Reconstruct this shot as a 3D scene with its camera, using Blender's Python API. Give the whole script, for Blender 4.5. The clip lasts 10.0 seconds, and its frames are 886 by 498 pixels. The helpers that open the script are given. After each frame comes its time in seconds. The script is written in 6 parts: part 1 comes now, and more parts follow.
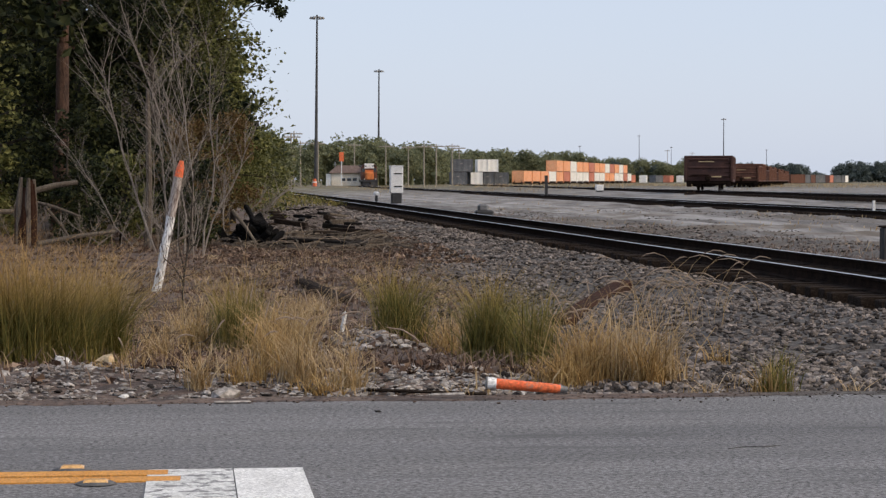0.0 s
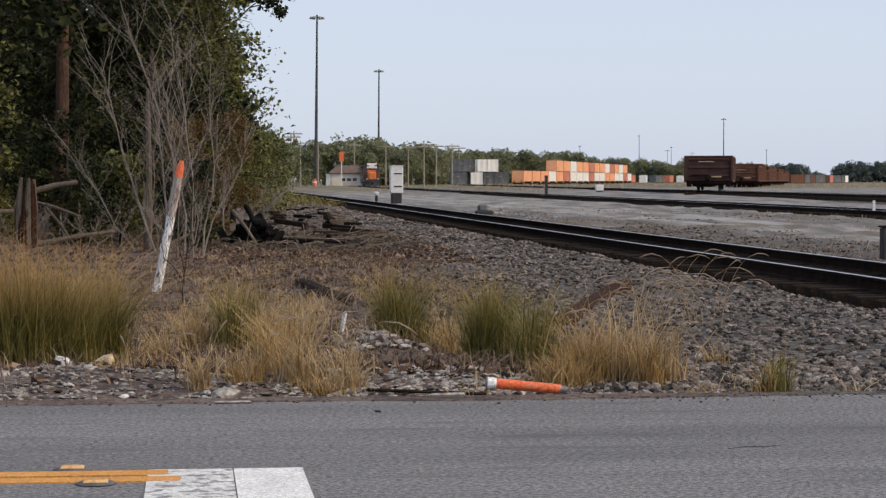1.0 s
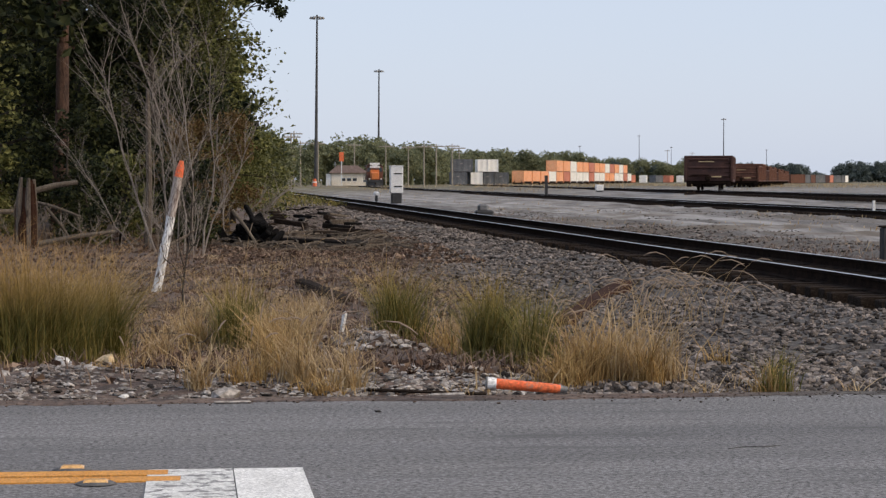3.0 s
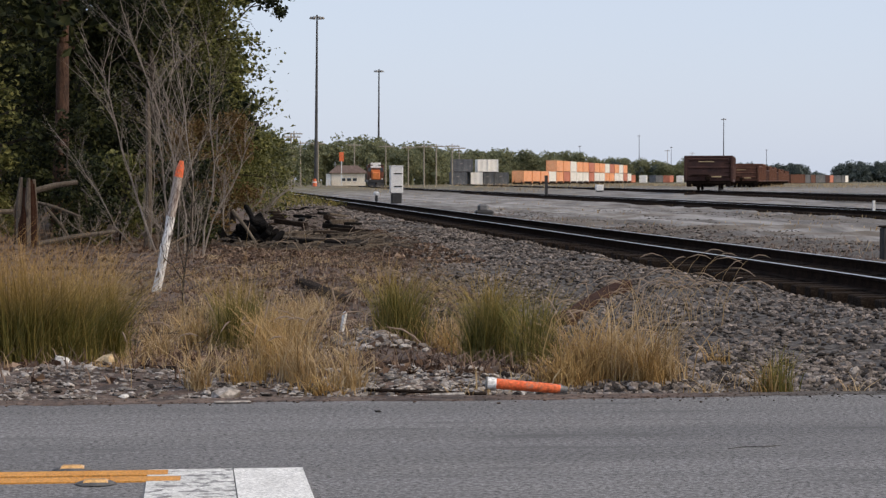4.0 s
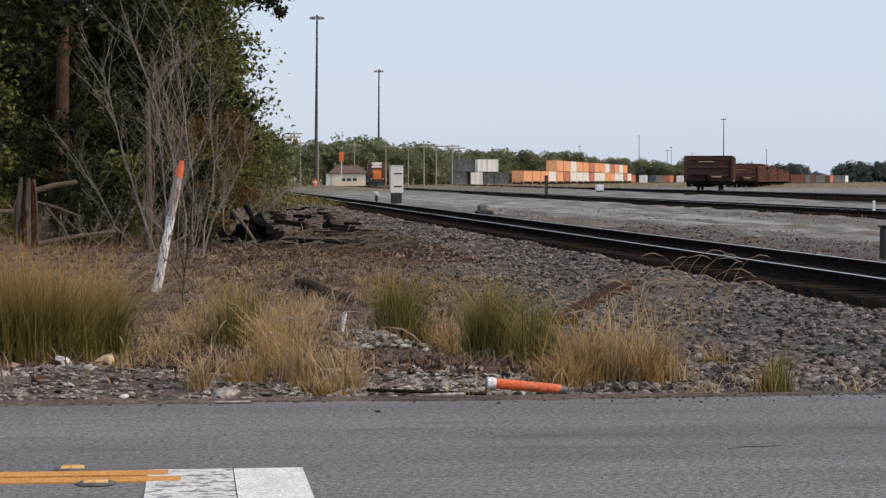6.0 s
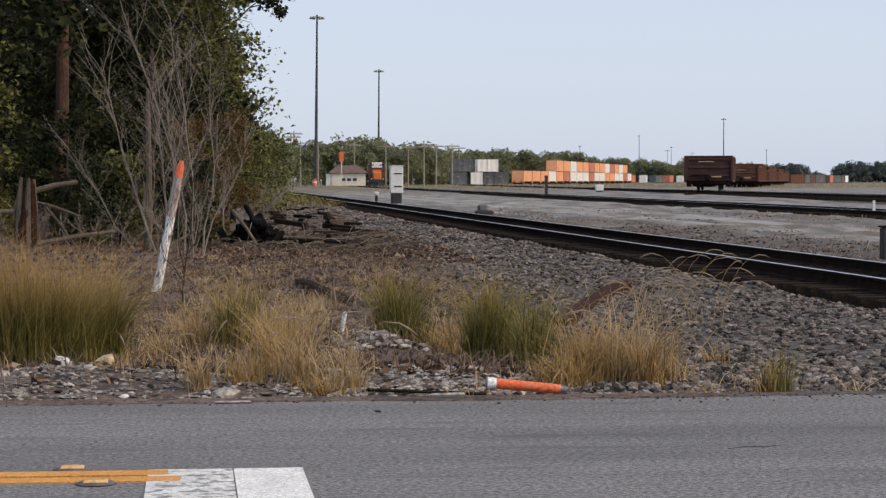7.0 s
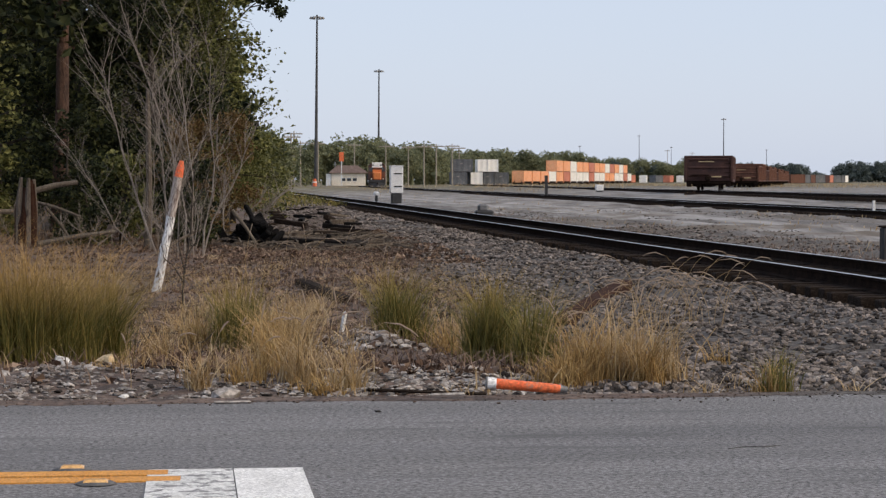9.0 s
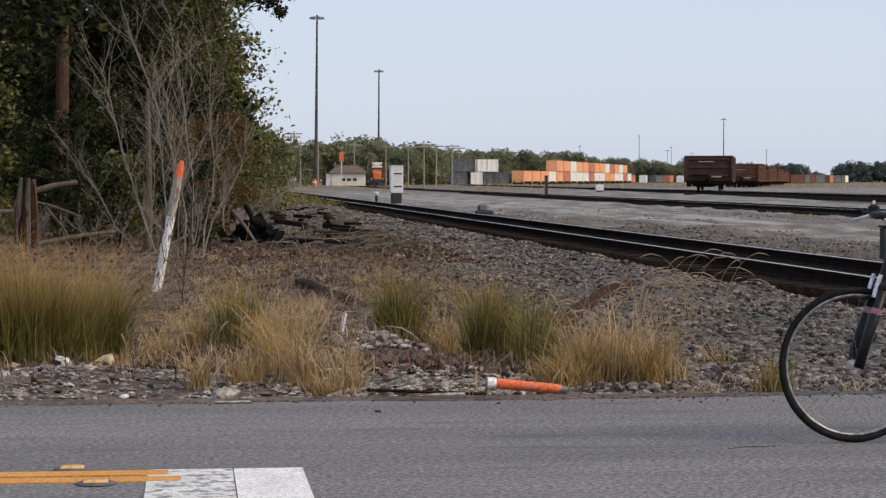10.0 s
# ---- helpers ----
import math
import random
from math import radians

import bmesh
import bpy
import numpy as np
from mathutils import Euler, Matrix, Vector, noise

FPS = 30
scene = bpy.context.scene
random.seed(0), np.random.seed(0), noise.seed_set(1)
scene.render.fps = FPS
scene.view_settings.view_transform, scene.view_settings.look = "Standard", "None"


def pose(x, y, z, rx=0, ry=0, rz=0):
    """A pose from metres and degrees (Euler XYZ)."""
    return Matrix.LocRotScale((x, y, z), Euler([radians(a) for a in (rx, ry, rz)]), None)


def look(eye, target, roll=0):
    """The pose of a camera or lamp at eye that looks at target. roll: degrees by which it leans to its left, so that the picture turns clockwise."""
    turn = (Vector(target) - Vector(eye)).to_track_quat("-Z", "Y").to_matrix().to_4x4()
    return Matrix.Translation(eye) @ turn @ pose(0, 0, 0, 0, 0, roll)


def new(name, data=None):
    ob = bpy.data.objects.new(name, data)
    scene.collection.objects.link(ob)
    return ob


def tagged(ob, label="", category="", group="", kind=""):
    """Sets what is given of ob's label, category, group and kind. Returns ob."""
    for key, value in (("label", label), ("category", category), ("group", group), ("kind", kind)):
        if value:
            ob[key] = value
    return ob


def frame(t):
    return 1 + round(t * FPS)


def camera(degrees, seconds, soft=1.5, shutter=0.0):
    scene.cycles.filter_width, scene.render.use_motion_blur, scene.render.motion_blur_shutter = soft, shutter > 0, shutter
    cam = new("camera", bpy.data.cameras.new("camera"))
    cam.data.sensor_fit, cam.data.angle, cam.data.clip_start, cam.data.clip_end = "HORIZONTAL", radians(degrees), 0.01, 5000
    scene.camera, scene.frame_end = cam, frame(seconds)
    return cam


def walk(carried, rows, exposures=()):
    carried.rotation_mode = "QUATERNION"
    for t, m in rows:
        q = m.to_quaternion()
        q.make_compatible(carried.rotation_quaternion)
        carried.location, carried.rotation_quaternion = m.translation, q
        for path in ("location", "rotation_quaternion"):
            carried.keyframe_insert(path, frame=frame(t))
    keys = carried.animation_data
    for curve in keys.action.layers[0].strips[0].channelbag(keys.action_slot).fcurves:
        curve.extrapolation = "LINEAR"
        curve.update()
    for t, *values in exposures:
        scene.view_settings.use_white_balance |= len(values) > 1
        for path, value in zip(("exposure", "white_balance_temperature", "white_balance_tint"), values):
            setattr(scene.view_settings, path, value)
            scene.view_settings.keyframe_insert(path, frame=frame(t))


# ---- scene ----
cam = camera(22.19, 10.0, soft=1.35)
# The camera stands still at the roadside, 1.16 m above the asphalt; x runs along the road, y along the rails.
EYE = pose(0, 0, 1.16, 88.239, 0, -6.39)
walk(cam, [(0.0, EYE), (10.0, EYE)], exposures=[(0.0, 0.85, 6900, 10), (10.0, 0.85, 6900, 10)])

# ---- light ----
world = bpy.data.worlds.new("sky")
scene.world = world
world.use_nodes = True
wn = world.node_tree.nodes
sky = wn.new("ShaderNodeTexSky")
sky.sky_type = "NISHITA"
sky.sun_disc = False
SUN_AZIMUTH, SUN_HEIGHT = 118.0, 40.0        # degrees clockwise from +y, degrees above the horizon
sky.sun_elevation = radians(SUN_HEIGHT)
sky.sun_rotation = radians(SUN_AZIMUTH)
sky.air_density, sky.dust_density, sky.ozone_density = 1.0, 1.0, 1.5
veil = wn.new("ShaderNodeMix")                # a thin even haze over the whole sky
veil.data_type = "RGBA"
veil.inputs[0].default_value = 0.8
world.node_tree.links.new(sky.outputs[0], veil.inputs[6])
veil.inputs[7].default_value = (3.72, 4.32, 5.68, 1)
world.node_tree.links.new(veil.outputs[2], wn["Background"].inputs[0])
wn["Background"].inputs[1].default_value = 0.09
sun_data = bpy.data.lights.new("sun", "SUN")
sun_data.energy, sun_data.angle, sun_data.color = 1.2, radians(30), (1.0, 0.80, 0.54)
sun = new("sun", sun_data)
_a, _e = radians(SUN_AZIMUTH), radians(SUN_HEIGHT)
SUNWARD = Vector((math.sin(_a) * math.cos(_e), math.cos(_a) * math.cos(_e), math.sin(_e)))
sun.matrix_world = look(SUNWARD * 50, (0, 0, 0))


# ---- materials ----
def surf(name, c1, c2, scale=3.0, rough=0.8, bump=0.3, metal=0.0, c3=None, fine=40.0, spots=0.62, island=0.0, stretch=(1, 1, 1), spec=0.5, dist=0.02, contrast=0.3):
    """A weathered surface: two colours in broad clouds, fine grain, and a third colour in patches."""
    m = bpy.data.materials.new(name)
    m.use_nodes = True
    n, l = m.node_tree.nodes, m.node_tree.links
    b = n["Principled BSDF"]
    co = n.new("ShaderNodeTexCoord")
    mp = n.new("ShaderNodeMapping")
    mp.inputs["Scale"].default_value = stretch
    l.new(co.outputs["Object"], mp.inputs["Vector"])

    def cloud(s, detail, raw=False):
        t = n.new("ShaderNodeTexNoise")
        t.inputs["Scale"].default_value = s
        t.inputs["Detail"].default_value = detail
        t.inputs["Roughness"].default_value = 0.82 if raw else 0.65
        l.new(co.outputs["Object"] if raw else mp.outputs[0], t.inputs["Vector"])
        return t

    def mix(fac, a, bb, mode="MIX"):
        x = n.new("ShaderNodeMix")
        x.data_type, x.blend_type = "RGBA", mode
        if hasattr(fac, "links"):
            l.new(fac, x.inputs[0])
        else:
            x.inputs[0].default_value = fac
        for sock, v in ((x.inputs[6], a), (x.inputs[7], bb)):
            if hasattr(v, "links"):
                l.new(v, sock)
            else:
                sock.default_value = (*v, 1)
        return x.outputs[2]

    def ramp(src, lo, hi):
        r = n.new("ShaderNodeMapRange")
        r.inputs[1].default_value, r.inputs[2].default_value = lo, hi
        l.new(src, r.inputs[0])
        return r.outputs[0]

    broad, grain = cloud(scale, 6), cloud(fine, 8 if contrast > 0.5 else 4, contrast > 0.5)
    col = mix(ramp(broad.outputs[0], 0.35, 0.65), c1, c2)
    g = ramp(grain.outputs[0], 0.38, 0.62)
    gr = n.new("ShaderNodeMapRange")
    gr.inputs[3].default_value, gr.inputs[4].default_value = 1 - contrast, 1 + contrast
    l.new(g, gr.inputs[0])
    col = mix(1.0, col, gr.outputs[0], "MULTIPLY")
    if c3:
        third = cloud(scale * 2.7, 8)
        col = mix(ramp(third.outputs[0], spots, spots + 0.06), col, c3)
    if island:
        geo = n.new("ShaderNodeNewGeometry")
        r = n.new("ShaderNodeMapRange")
        r.inputs[3].default_value, r.inputs[4].default_value = 1 - island, 1 + island
        l.new(geo.outputs["Random Per Island"], r.inputs[0])
        col = mix(1.0, col, r.outputs[0], "MULTIPLY")
    l.new(col, b.inputs["Base Color"])
    b.inputs["Roughness"].default_value = rough
    b.inputs["Metallic"].default_value = metal
    b.inputs["Specular IOR Level"].default_value = spec
    if bump:
        bp = n.new("ShaderNodeBump")
        bp.inputs["Strength"].default_value, bp.inputs["Distance"].default_value = bump, dist
        l.new(grain.outputs[0], bp.inputs["Height"])
        l.new(bp.outputs[0], b.inputs["Normal"])
    return m


def foliage(name, c1, c2, c3, through_light=0.25, tip=None, tip_lo=0.15, tip_hi=0.75):
    """Leaves or blades: each one takes its own tone between three colours, and lets some light through."""
    m = bpy.data.materials.new(name)
    m.use_nodes = True
    n, l = m.node_tree.nodes, m.node_tree.links
    b = n["Principled BSDF"]
    geo = n.new("ShaderNodeNewGeometry")
    r = n.new("ShaderNodeValToRGB")
    r.color_ramp.elements[0].color, r.color_ramp.elements[1].color = (*c1, 1), (*c3, 1)
    e = r.color_ramp.elements.new(0.5)
    e.color = (*c2, 1)
    l.new(geo.outputs["Random Per Island"], r.inputs[0])
    colour = r.outputs[0]
    if tip:                                   # blades ripen from the tip down
        co, sp, mr, mx = n.new("ShaderNodeTexCoord"), n.new("ShaderNodeSeparateXYZ"), n.new("ShaderNodeMapRange"), n.new("ShaderNodeMix")
        l.new(co.outputs["Object"], sp.inputs[0])
        l.new(sp.outputs[2], mr.inputs[0])
        mr.inputs[1].default_value, mr.inputs[2].default_value = tip_lo, tip_hi
        mx.data_type = "RGBA"
        l.new(mr.outputs[0], mx.inputs[0])
        l.new(colour, mx.inputs[6])
        mx.inputs[7].default_value = (*tip, 1)
        colour = mx.outputs[2]
    l.new(colour, b.inputs["Base Color"])
    b.inputs["Roughness"].default_value = 0.7
    b.inputs["Specular IOR Level"].default_value = 0.25
    tr = n.new("ShaderNodeBsdfTranslucent")
    l.new(colour, tr.inputs[0])
    mx = n.new("ShaderNodeMixShader")
    mx.inputs[0].default_value = through_light
    l.new(b.outputs[0], mx.inputs[1])
    l.new(tr.outputs[0], mx.inputs[2])
    l.new(mx.outputs[0], n["Material Output"].inputs[0])
    return m


def ground_material():
    """Soil with dead leaves beside the rails, grey crushed stone round them, pale wheel tracks on the service road, dry grass far off."""
    m = surf("ground_soil", (0.074, 0.046, 0.035), (0.165, 0.118, 0.092), 1.3, 0.95, 0.8, c3=(0.045, 0.030, 0.024), fine=22, spots=0.53, contrast=0.45)
    n, l = m.node_tree.nodes, m.node_tree.links
    b = n["Principled BSDF"]
    soil = b.inputs["Base Color"].links[0].from_socket
    geo = n.new("ShaderNodeNewGeometry")
    sep = n.new("ShaderNodeSeparateXYZ")
    l.new(geo.outputs["Position"], sep.inputs[0])

    def noise_(s, detail=5):
        t = n.new("ShaderNodeTexNoise")
        t.inputs["Scale"].default_value, t.inputs["Detail"].default_value = s, detail
        l.new(geo.outputs["Position"], t.inputs["Vector"])
        return t.outputs[0]

    def math_(op, a, c):
        x = n.new("ShaderNodeMath")
        x.operation = op
        for s, v in ((x.inputs[0], a), (x.inputs[1], c)):
            if hasattr(v, "links"):
                l.new(v, s)
            else:
                s.default_value = v
        return x.outputs[0]

    def rng(src, a, c):
        r = n.new("ShaderNodeMapRange")
        r.inputs[1].default_value, r.inputs[2].default_value = a, c
        l.new(src, r.inputs[0])
        return r.outputs[0]

    def mix(fac, a, c):
        x = n.new("ShaderNodeMix")
        x.data_type = "RGBA"
        l.new(fac, x.inputs[0])
        for sock, v in ((x.inputs[6], a), (x.inputs[7], c)):
            if hasattr(v, "links"):
                l.new(v, sock)
            else:
                sock.default_value = (*v, 1)
        return x.outputs[2]

    gravel = mix(rng(noise_(14, 8), 0.38, 0.62), (0.020, 0.017, 0.015), (0.125, 0.113, 0.104))
    edge = math_("ADD", sep.outputs[0], math_("MULTIPLY", math_("SUBTRACT", noise_(0.6), 0.5), 3.0))
    edge = math_("SUBTRACT", edge, rng_y(n, l, sep.outputs[1]))
    col = mix(rng(edge, 2.2, 3.4), soil, gravel)
    tone = rng(noise_(1.1, 6), 0.3, 0.7)
    col = mix(math_("MULTIPLY", tone, 0.3), col, (0.055, 0.046, 0.04))
    oily = math_("SUBTRACT", 1.0, rng(math_("ABSOLUTE", math_("SUBTRACT", sep.outputs[0], 8.58), 0.0), 1.0, 1.7))
    oily = math_("MULTIPLY", oily, math_("SUBTRACT", 1.0, rng(sep.outputs[1], 150, 200)))
    col = mix(math_("MULTIPLY", oily, 0.85), col, (0.03, 0.025, 0.022))
    for x0, lean in ((21.67, 0.0178), (32.05, 0.0241)):
        bed = math_("ABSOLUTE", math_("SUBTRACT", math_("SUBTRACT", sep.outputs[0], math_("MULTIPLY", sep.outputs[1], lean)), x0), 0.0)
        bed = math_("MULTIPLY", math_("SUBTRACT", 1.0, rng(bed, 1.1, 1.9)), math_("SUBTRACT", 1.0, rng(sep.outputs[1], 180, 260)))
        col = mix(math_("MULTIPLY", bed, 0.8), col, (0.035, 0.029, 0.025))
    # stone sorted by wheels and rain into long uneven streaks
    stretch = n.new("ShaderNodeMapping")
    stretch.inputs["Scale"].default_value = (0.9, 0.16, 1.0)
    l.new(geo.outputs["Position"], stretch.inputs["Vector"])
    streak = n.new("ShaderNodeTexNoise")
    streak.inputs["Scale"].default_value, streak.inputs["Detail"].default_value, streak.inputs["Roughness"].default_value = 1.0, 9, 0.72
    l.new(stretch.outputs[0], streak.inputs["Vector"])
    # pale packed ruts of the service road
    wob = math_("ADD", sep.outputs[0], math_("MULTIPLY", noise_(0.05), 1.5))
    rut = math_("ABSOLUTE", math_("SUBTRACT", math_("ABSOLUTE", math_("SUBTRACT", wob, 16.2), 0.0), 1.1), 0.0)
    col = mix(math_("MULTIPLY", math_("SUBTRACT", 1.0, rng(rut, 0.35, 1.0)), 0.9), col, (0.36, 0.352, 0.345))
    # brown weeds and earth in patches among the yard's stone, dry grass farther off
    col = mix(math_("MULTIPLY", rng(sep.outputs[0], 10.2, 13.5), 0.33), col, (0.215, 0.210, 0.208))
    patch = rng(noise_(0.22, 9), 0.47, 0.57)
    inyard = rng(sep.outputs[0], 9.5, 11.5)
    col = mix(math_("MULTIPLY", math_("MULTIPLY", patch, inyard), 0.75), col, (0.125, 0.098, 0.07))
    col = mix(math_("MULTIPLY", rng(streak.outputs[0], 0.50, 0.62), math_("MULTIPLY", inyard, 0.7)), col, (0.065, 0.056, 0.05))
    col = mix(math_("MULTIPLY", rng(streak.outputs[0], 0.46, 0.34), math_("MULTIPLY", inyard, 0.55)), col, (0.35, 0.345, 0.34))
    # dry dust where the service road widens
    dust = math_("MULTIPLY", rng(sep.outputs[1], 55, 105), math_("SUBTRACT", 1.0, rng(sep.outputs[1], 190, 260)))
    dust = math_("MULTIPLY", math_("MULTIPLY", dust, inyard), rng(streak.outputs[0], 0.62, 0.40))
    col = mix(math_("MULTIPLY", dust, 0.5), col, (0.38, 0.375, 0.37))
    far = math_("MULTIPLY", rng(sep.outputs[1], 170, 330), rng(noise_(0.06, 6), 0.35, 0.5))
    weedy = mix(rng(streak.outputs[0], 0.42, 0.58), (0.20, 0.165, 0.075), (0.085, 0.075, 0.035))
    col = mix(far, col, weedy)
    l.new(col, b.inputs["Base Color"])
    return m


def rng_y(n, l, src):
    r = n.new("ShaderNodeMapRange")
    r.inputs[1].default_value, r.inputs[2].default_value = 12, 100
    r.inputs[3].default_value, r.inputs[4].default_value = 0.0, 3.6
    l.new(src, r.inputs[0])
    return r.outputs[0]


M_GROUND = ground_material()
M_ASPHALT = surf("asphalt", (0.155, 0.154, 0.16), (0.198, 0.195, 0.196), 1.2, 0.92, 0.5, c3=(0.125, 0.123, 0.126), fine=42, spots=0.57, stretch=(0.16, 1.0, 1), contrast=0.95)


def add_lane_wear(m):
    """Darker worn lanes that run along the road, in long broken bands."""
    n, l = m.node_tree.nodes, m.node_tree.links
    b = n["Principled BSDF"]
    src = b.inputs["Base Color"].links[0].from_socket
    co, mp, t, mr, mx = (n.new(k) for k in ("ShaderNodeTexCoord", "ShaderNodeMapping", "ShaderNodeTexNoise", "ShaderNodeMapRange", "ShaderNodeMix"))
    mp.inputs["Scale"].default_value = (0.13, 0.8, 1.0)
    l.new(co.outputs["Object"], mp.inputs["Vector"])
    l.new(mp.outputs[0], t.inputs["Vector"])
    t.inputs["Scale"].default_value, t.inputs["Detail"].default_value = 1.7, 7
    mr.inputs[1].default_value, mr.inputs[2].default_value = 0.40, 0.62
    mr.inputs[3].default_value, mr.inputs[4].default_value = 1.05, 0.80
    l.new(t.outputs[0], mr.inputs[0])
    mx.data_type, mx.blend_type = "RGBA", "MULTIPLY"
    mx.inputs[0].default_value = 1.0
    l.new(src, mx.inputs[6])
    l.new(mr.outputs[0], mx.inputs[7])
    l.new(mx.outputs[2], b.inputs["Base Color"])


add_lane_wear(M_ASPHALT)
M_YELLOW = surf("yellow_road_paint", (0.62, 0.27, 0.05), (0.72, 0.34, 0.08), 4, 0.8, 0.5, c3=(0.30, 0.22, 0.14), fine=110, spots=0.66)
M_WHITE_WORN = surf("worn_white_road_paint", (0.60, 0.60, 0.58), (0.74, 0.74, 0.72), 5, 0.8, 0.5, c3=(0.22, 0.22, 0.22), fine=90, spots=0.52)
M_WHITE_ROAD = surf("white_road_paint", (0.68, 0.68, 0.66), (0.80, 0.80, 0.78), 5, 0.8, 0.4, c3=(0.42, 0.42, 0.41), fine=90, spots=0.64)
M_TAR = surf("tar", (0.07, 0.068, 0.066), (0.11, 0.105, 0.10), 12, 0.7, 0.4)
M_REFLECTOR = surf("amber_reflector", (0.60, 0.30, 0.07), (0.68, 0.40, 0.14), 20, 0.35, 0.1)
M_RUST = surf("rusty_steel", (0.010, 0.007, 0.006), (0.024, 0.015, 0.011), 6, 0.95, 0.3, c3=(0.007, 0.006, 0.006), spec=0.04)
M_RAILHEAD = surf("polished_rail_head", (0.50, 0.48, 0.47), (0.62, 0.60, 0.58), 9, 0.38, 0.05, metal=1.0)
M_TIE = surf("creosoted_timber", (0.016, 0.012, 0.010), (0.038, 0.028, 0.022), 5, 0.95, 0.6, spec=0.06, c3=(0.06, 0.049, 0.04), spots=0.62, stretch=(1, 6, 6))
M_OLDWOOD = surf("old_wood", (0.085, 0.066, 0.05), (0.16, 0.13, 0.10), 3, 0.9, 0.6, c3=(0.045, 0.032, 0.025), fine=50, spots=0.58, stretch=(1, 1, 0.3))
M_REDWOOD = surf("rotten_red_wood", (0.032, 0.014, 0.009), (0.060, 0.028, 0.017), 4, 0.95, 0.6, spec=0.1, c3=(0.05, 0.03, 0.022), spots=0.58)
M_STONE = surf("crushed_stone", (0.078, 0.065, 0.058), (0.200, 0.174, 0.157), 9, 0.95, 0.3, fine=60, island=0.85, spec=0.15)
M_PALESTONE = surf("pale_stone", (0.50, 0.48, 0.46), (0.66, 0.65, 0.63), 9, 0.85, 0.4, fine=40, island=0.25)
M_CHIP = surf("pale_chippings", (0.20, 0.178, 0.16), (0.37, 0.342, 0.318), 9, 0.9, 0.3, fine=40, island=0.5)
M_TANSTONE = surf("tan_stone", (0.50, 0.36, 0.20), (0.60, 0.46, 0.28), 9, 0.85, 0.4, fine=40)
M_BLACK = surf("charred_timber", (0.004, 0.004, 0.004), (0.012, 0.011, 0.011), 6, 0.9, 0.6, fine=30, spec=0.08)
M_GRASS_GREEN = foliage("green_grass", (0.060, 0.064, 0.015), (0.160, 0.145, 0.036), (0.34, 0.255, 0.085), tip=(0.45, 0.265, 0.095), tip_lo=0.36, tip_hi=0.95)
M_GRASS_GOLD = foliage("golden_grass", (0.19, 0.115, 0.042), (0.36, 0.225, 0.085), (0.56, 0.40, 0.18), tip=(0.50, 0.345, 0.18))
M_GRASS_DRY = foliage("dry_grass", (0.24, 0.155, 0.068), (0.40, 0.28, 0.142), (0.62, 0.49, 0.31))
M_SEED = foliage("pale_seed_heads", (0.27, 0.195, 0.14), (0.38, 0.29, 0.22), (0.50, 0.41, 0.33), 0.2)
M_LITTER = foliage("dead_leaves", (0.045, 0.025, 0.017), (0.115, 0.070, 0.048), (0.32, 0.23, 0.17), 0.1)
# Near-black tones: the shade inside the wood is put into the leaf colour.
M_LEAF_SHADED = foliage("shaded_leaves", (0.005, 0.009, 0.004), (0.018, 0.026, 0.009), (0.070, 0.078, 0.026), 0.18)
# Lighter leaf tone; the sunlight on the wood's edge is put into it.
M_LEAF_MID = foliage("green_leaves", (0.05, 0.060, 0.018), (0.125, 0.130, 0.042), (0.235, 0.230, 0.080))
M_LEAF_BROWN = foliage("brown_leaves", (0.09, 0.05, 0.02), (0.16, 0.095, 0.035), (0.20, 0.15, 0.06))
# Paler than plain leaf green: airborne haze is mixed into these tones.
M_LEAF_PALED = foliage("haze_paled_leaves", (0.140, 0.158, 0.100), (0.195, 0.212, 0.122), (0.28, 0.28, 0.155), 0.4)
# Blue-grey tones: the distance haze is put into the leaf colour.
M_LEAF_HAZE = foliage("haze_tinted_leaves", (0.075, 0.095, 0.095), (0.095, 0.12, 0.11), (0.115, 0.14, 0.125))
M_BARK = surf("pine_bark", (0.055, 0.032, 0.024), (0.12, 0.065, 0.045), 4, 0.95, 0.8, c3=(0.05, 0.032, 0.025), fine=18, stretch=(1, 1, 0.35), dist=0.06)
M_TWIG = surf("grey_twigs", (0.20, 0.168, 0.142), (0.34, 0.293, 0.25), 2, 0.9, 0.3)
M_DARKBARK = surf("dark_bark", (0.035, 0.028, 0.022), (0.07, 0.055, 0.042), 3, 0.95, 0.5)
M_MARKER_WHITE = surf("peeling_white_paint", (0.66, 0.65, 0.64), (0.80, 0.79, 0.78), 6, 0.7, 0.3, c3=(0.10, 0.08, 0.07), fine=30, spots=0.535, stretch=(1.6, 1.6, 0.45))
M_MARKER_BARE = surf("bare_marker_wood", (0.34, 0.285, 0.25), (0.52, 0.46, 0.42), 7, 0.8, 0.3, c3=(0.16, 0.105, 0.085), spots=0.53, stretch=(1.6, 1.6, 0.3))
M_ORANGE = surf("orange_plastic", (0.74, 0.12, 0.035), (0.84, 0.20, 0.07), 8, 0.6, 0.15, c3=(0.50, 0.21, 0.14), spots=0.56)
M_WHITE = surf("white_paint", (0.72, 0.72, 0.72), (0.82, 0.82, 0.81), 2, 0.6, 0.1, c3=(0.55, 0.53, 0.50), spots=0.68)
M_GREY = surf("grey_steel", (0.16, 0.16, 0.165), (0.26, 0.26, 0.26), 3, 0.6, 0.1, metal=0.4)
M_MAST = surf("weathered_mast_steel", (0.045, 0.045, 0.05), (0.09, 0.09, 0.09), 0.5, 0.7, 0.1, metal=0.3)
M_DARK = surf("dark_paint", (0.018, 0.018, 0.02), (0.04, 0.038, 0.038), 4, 0.55, 0.15)
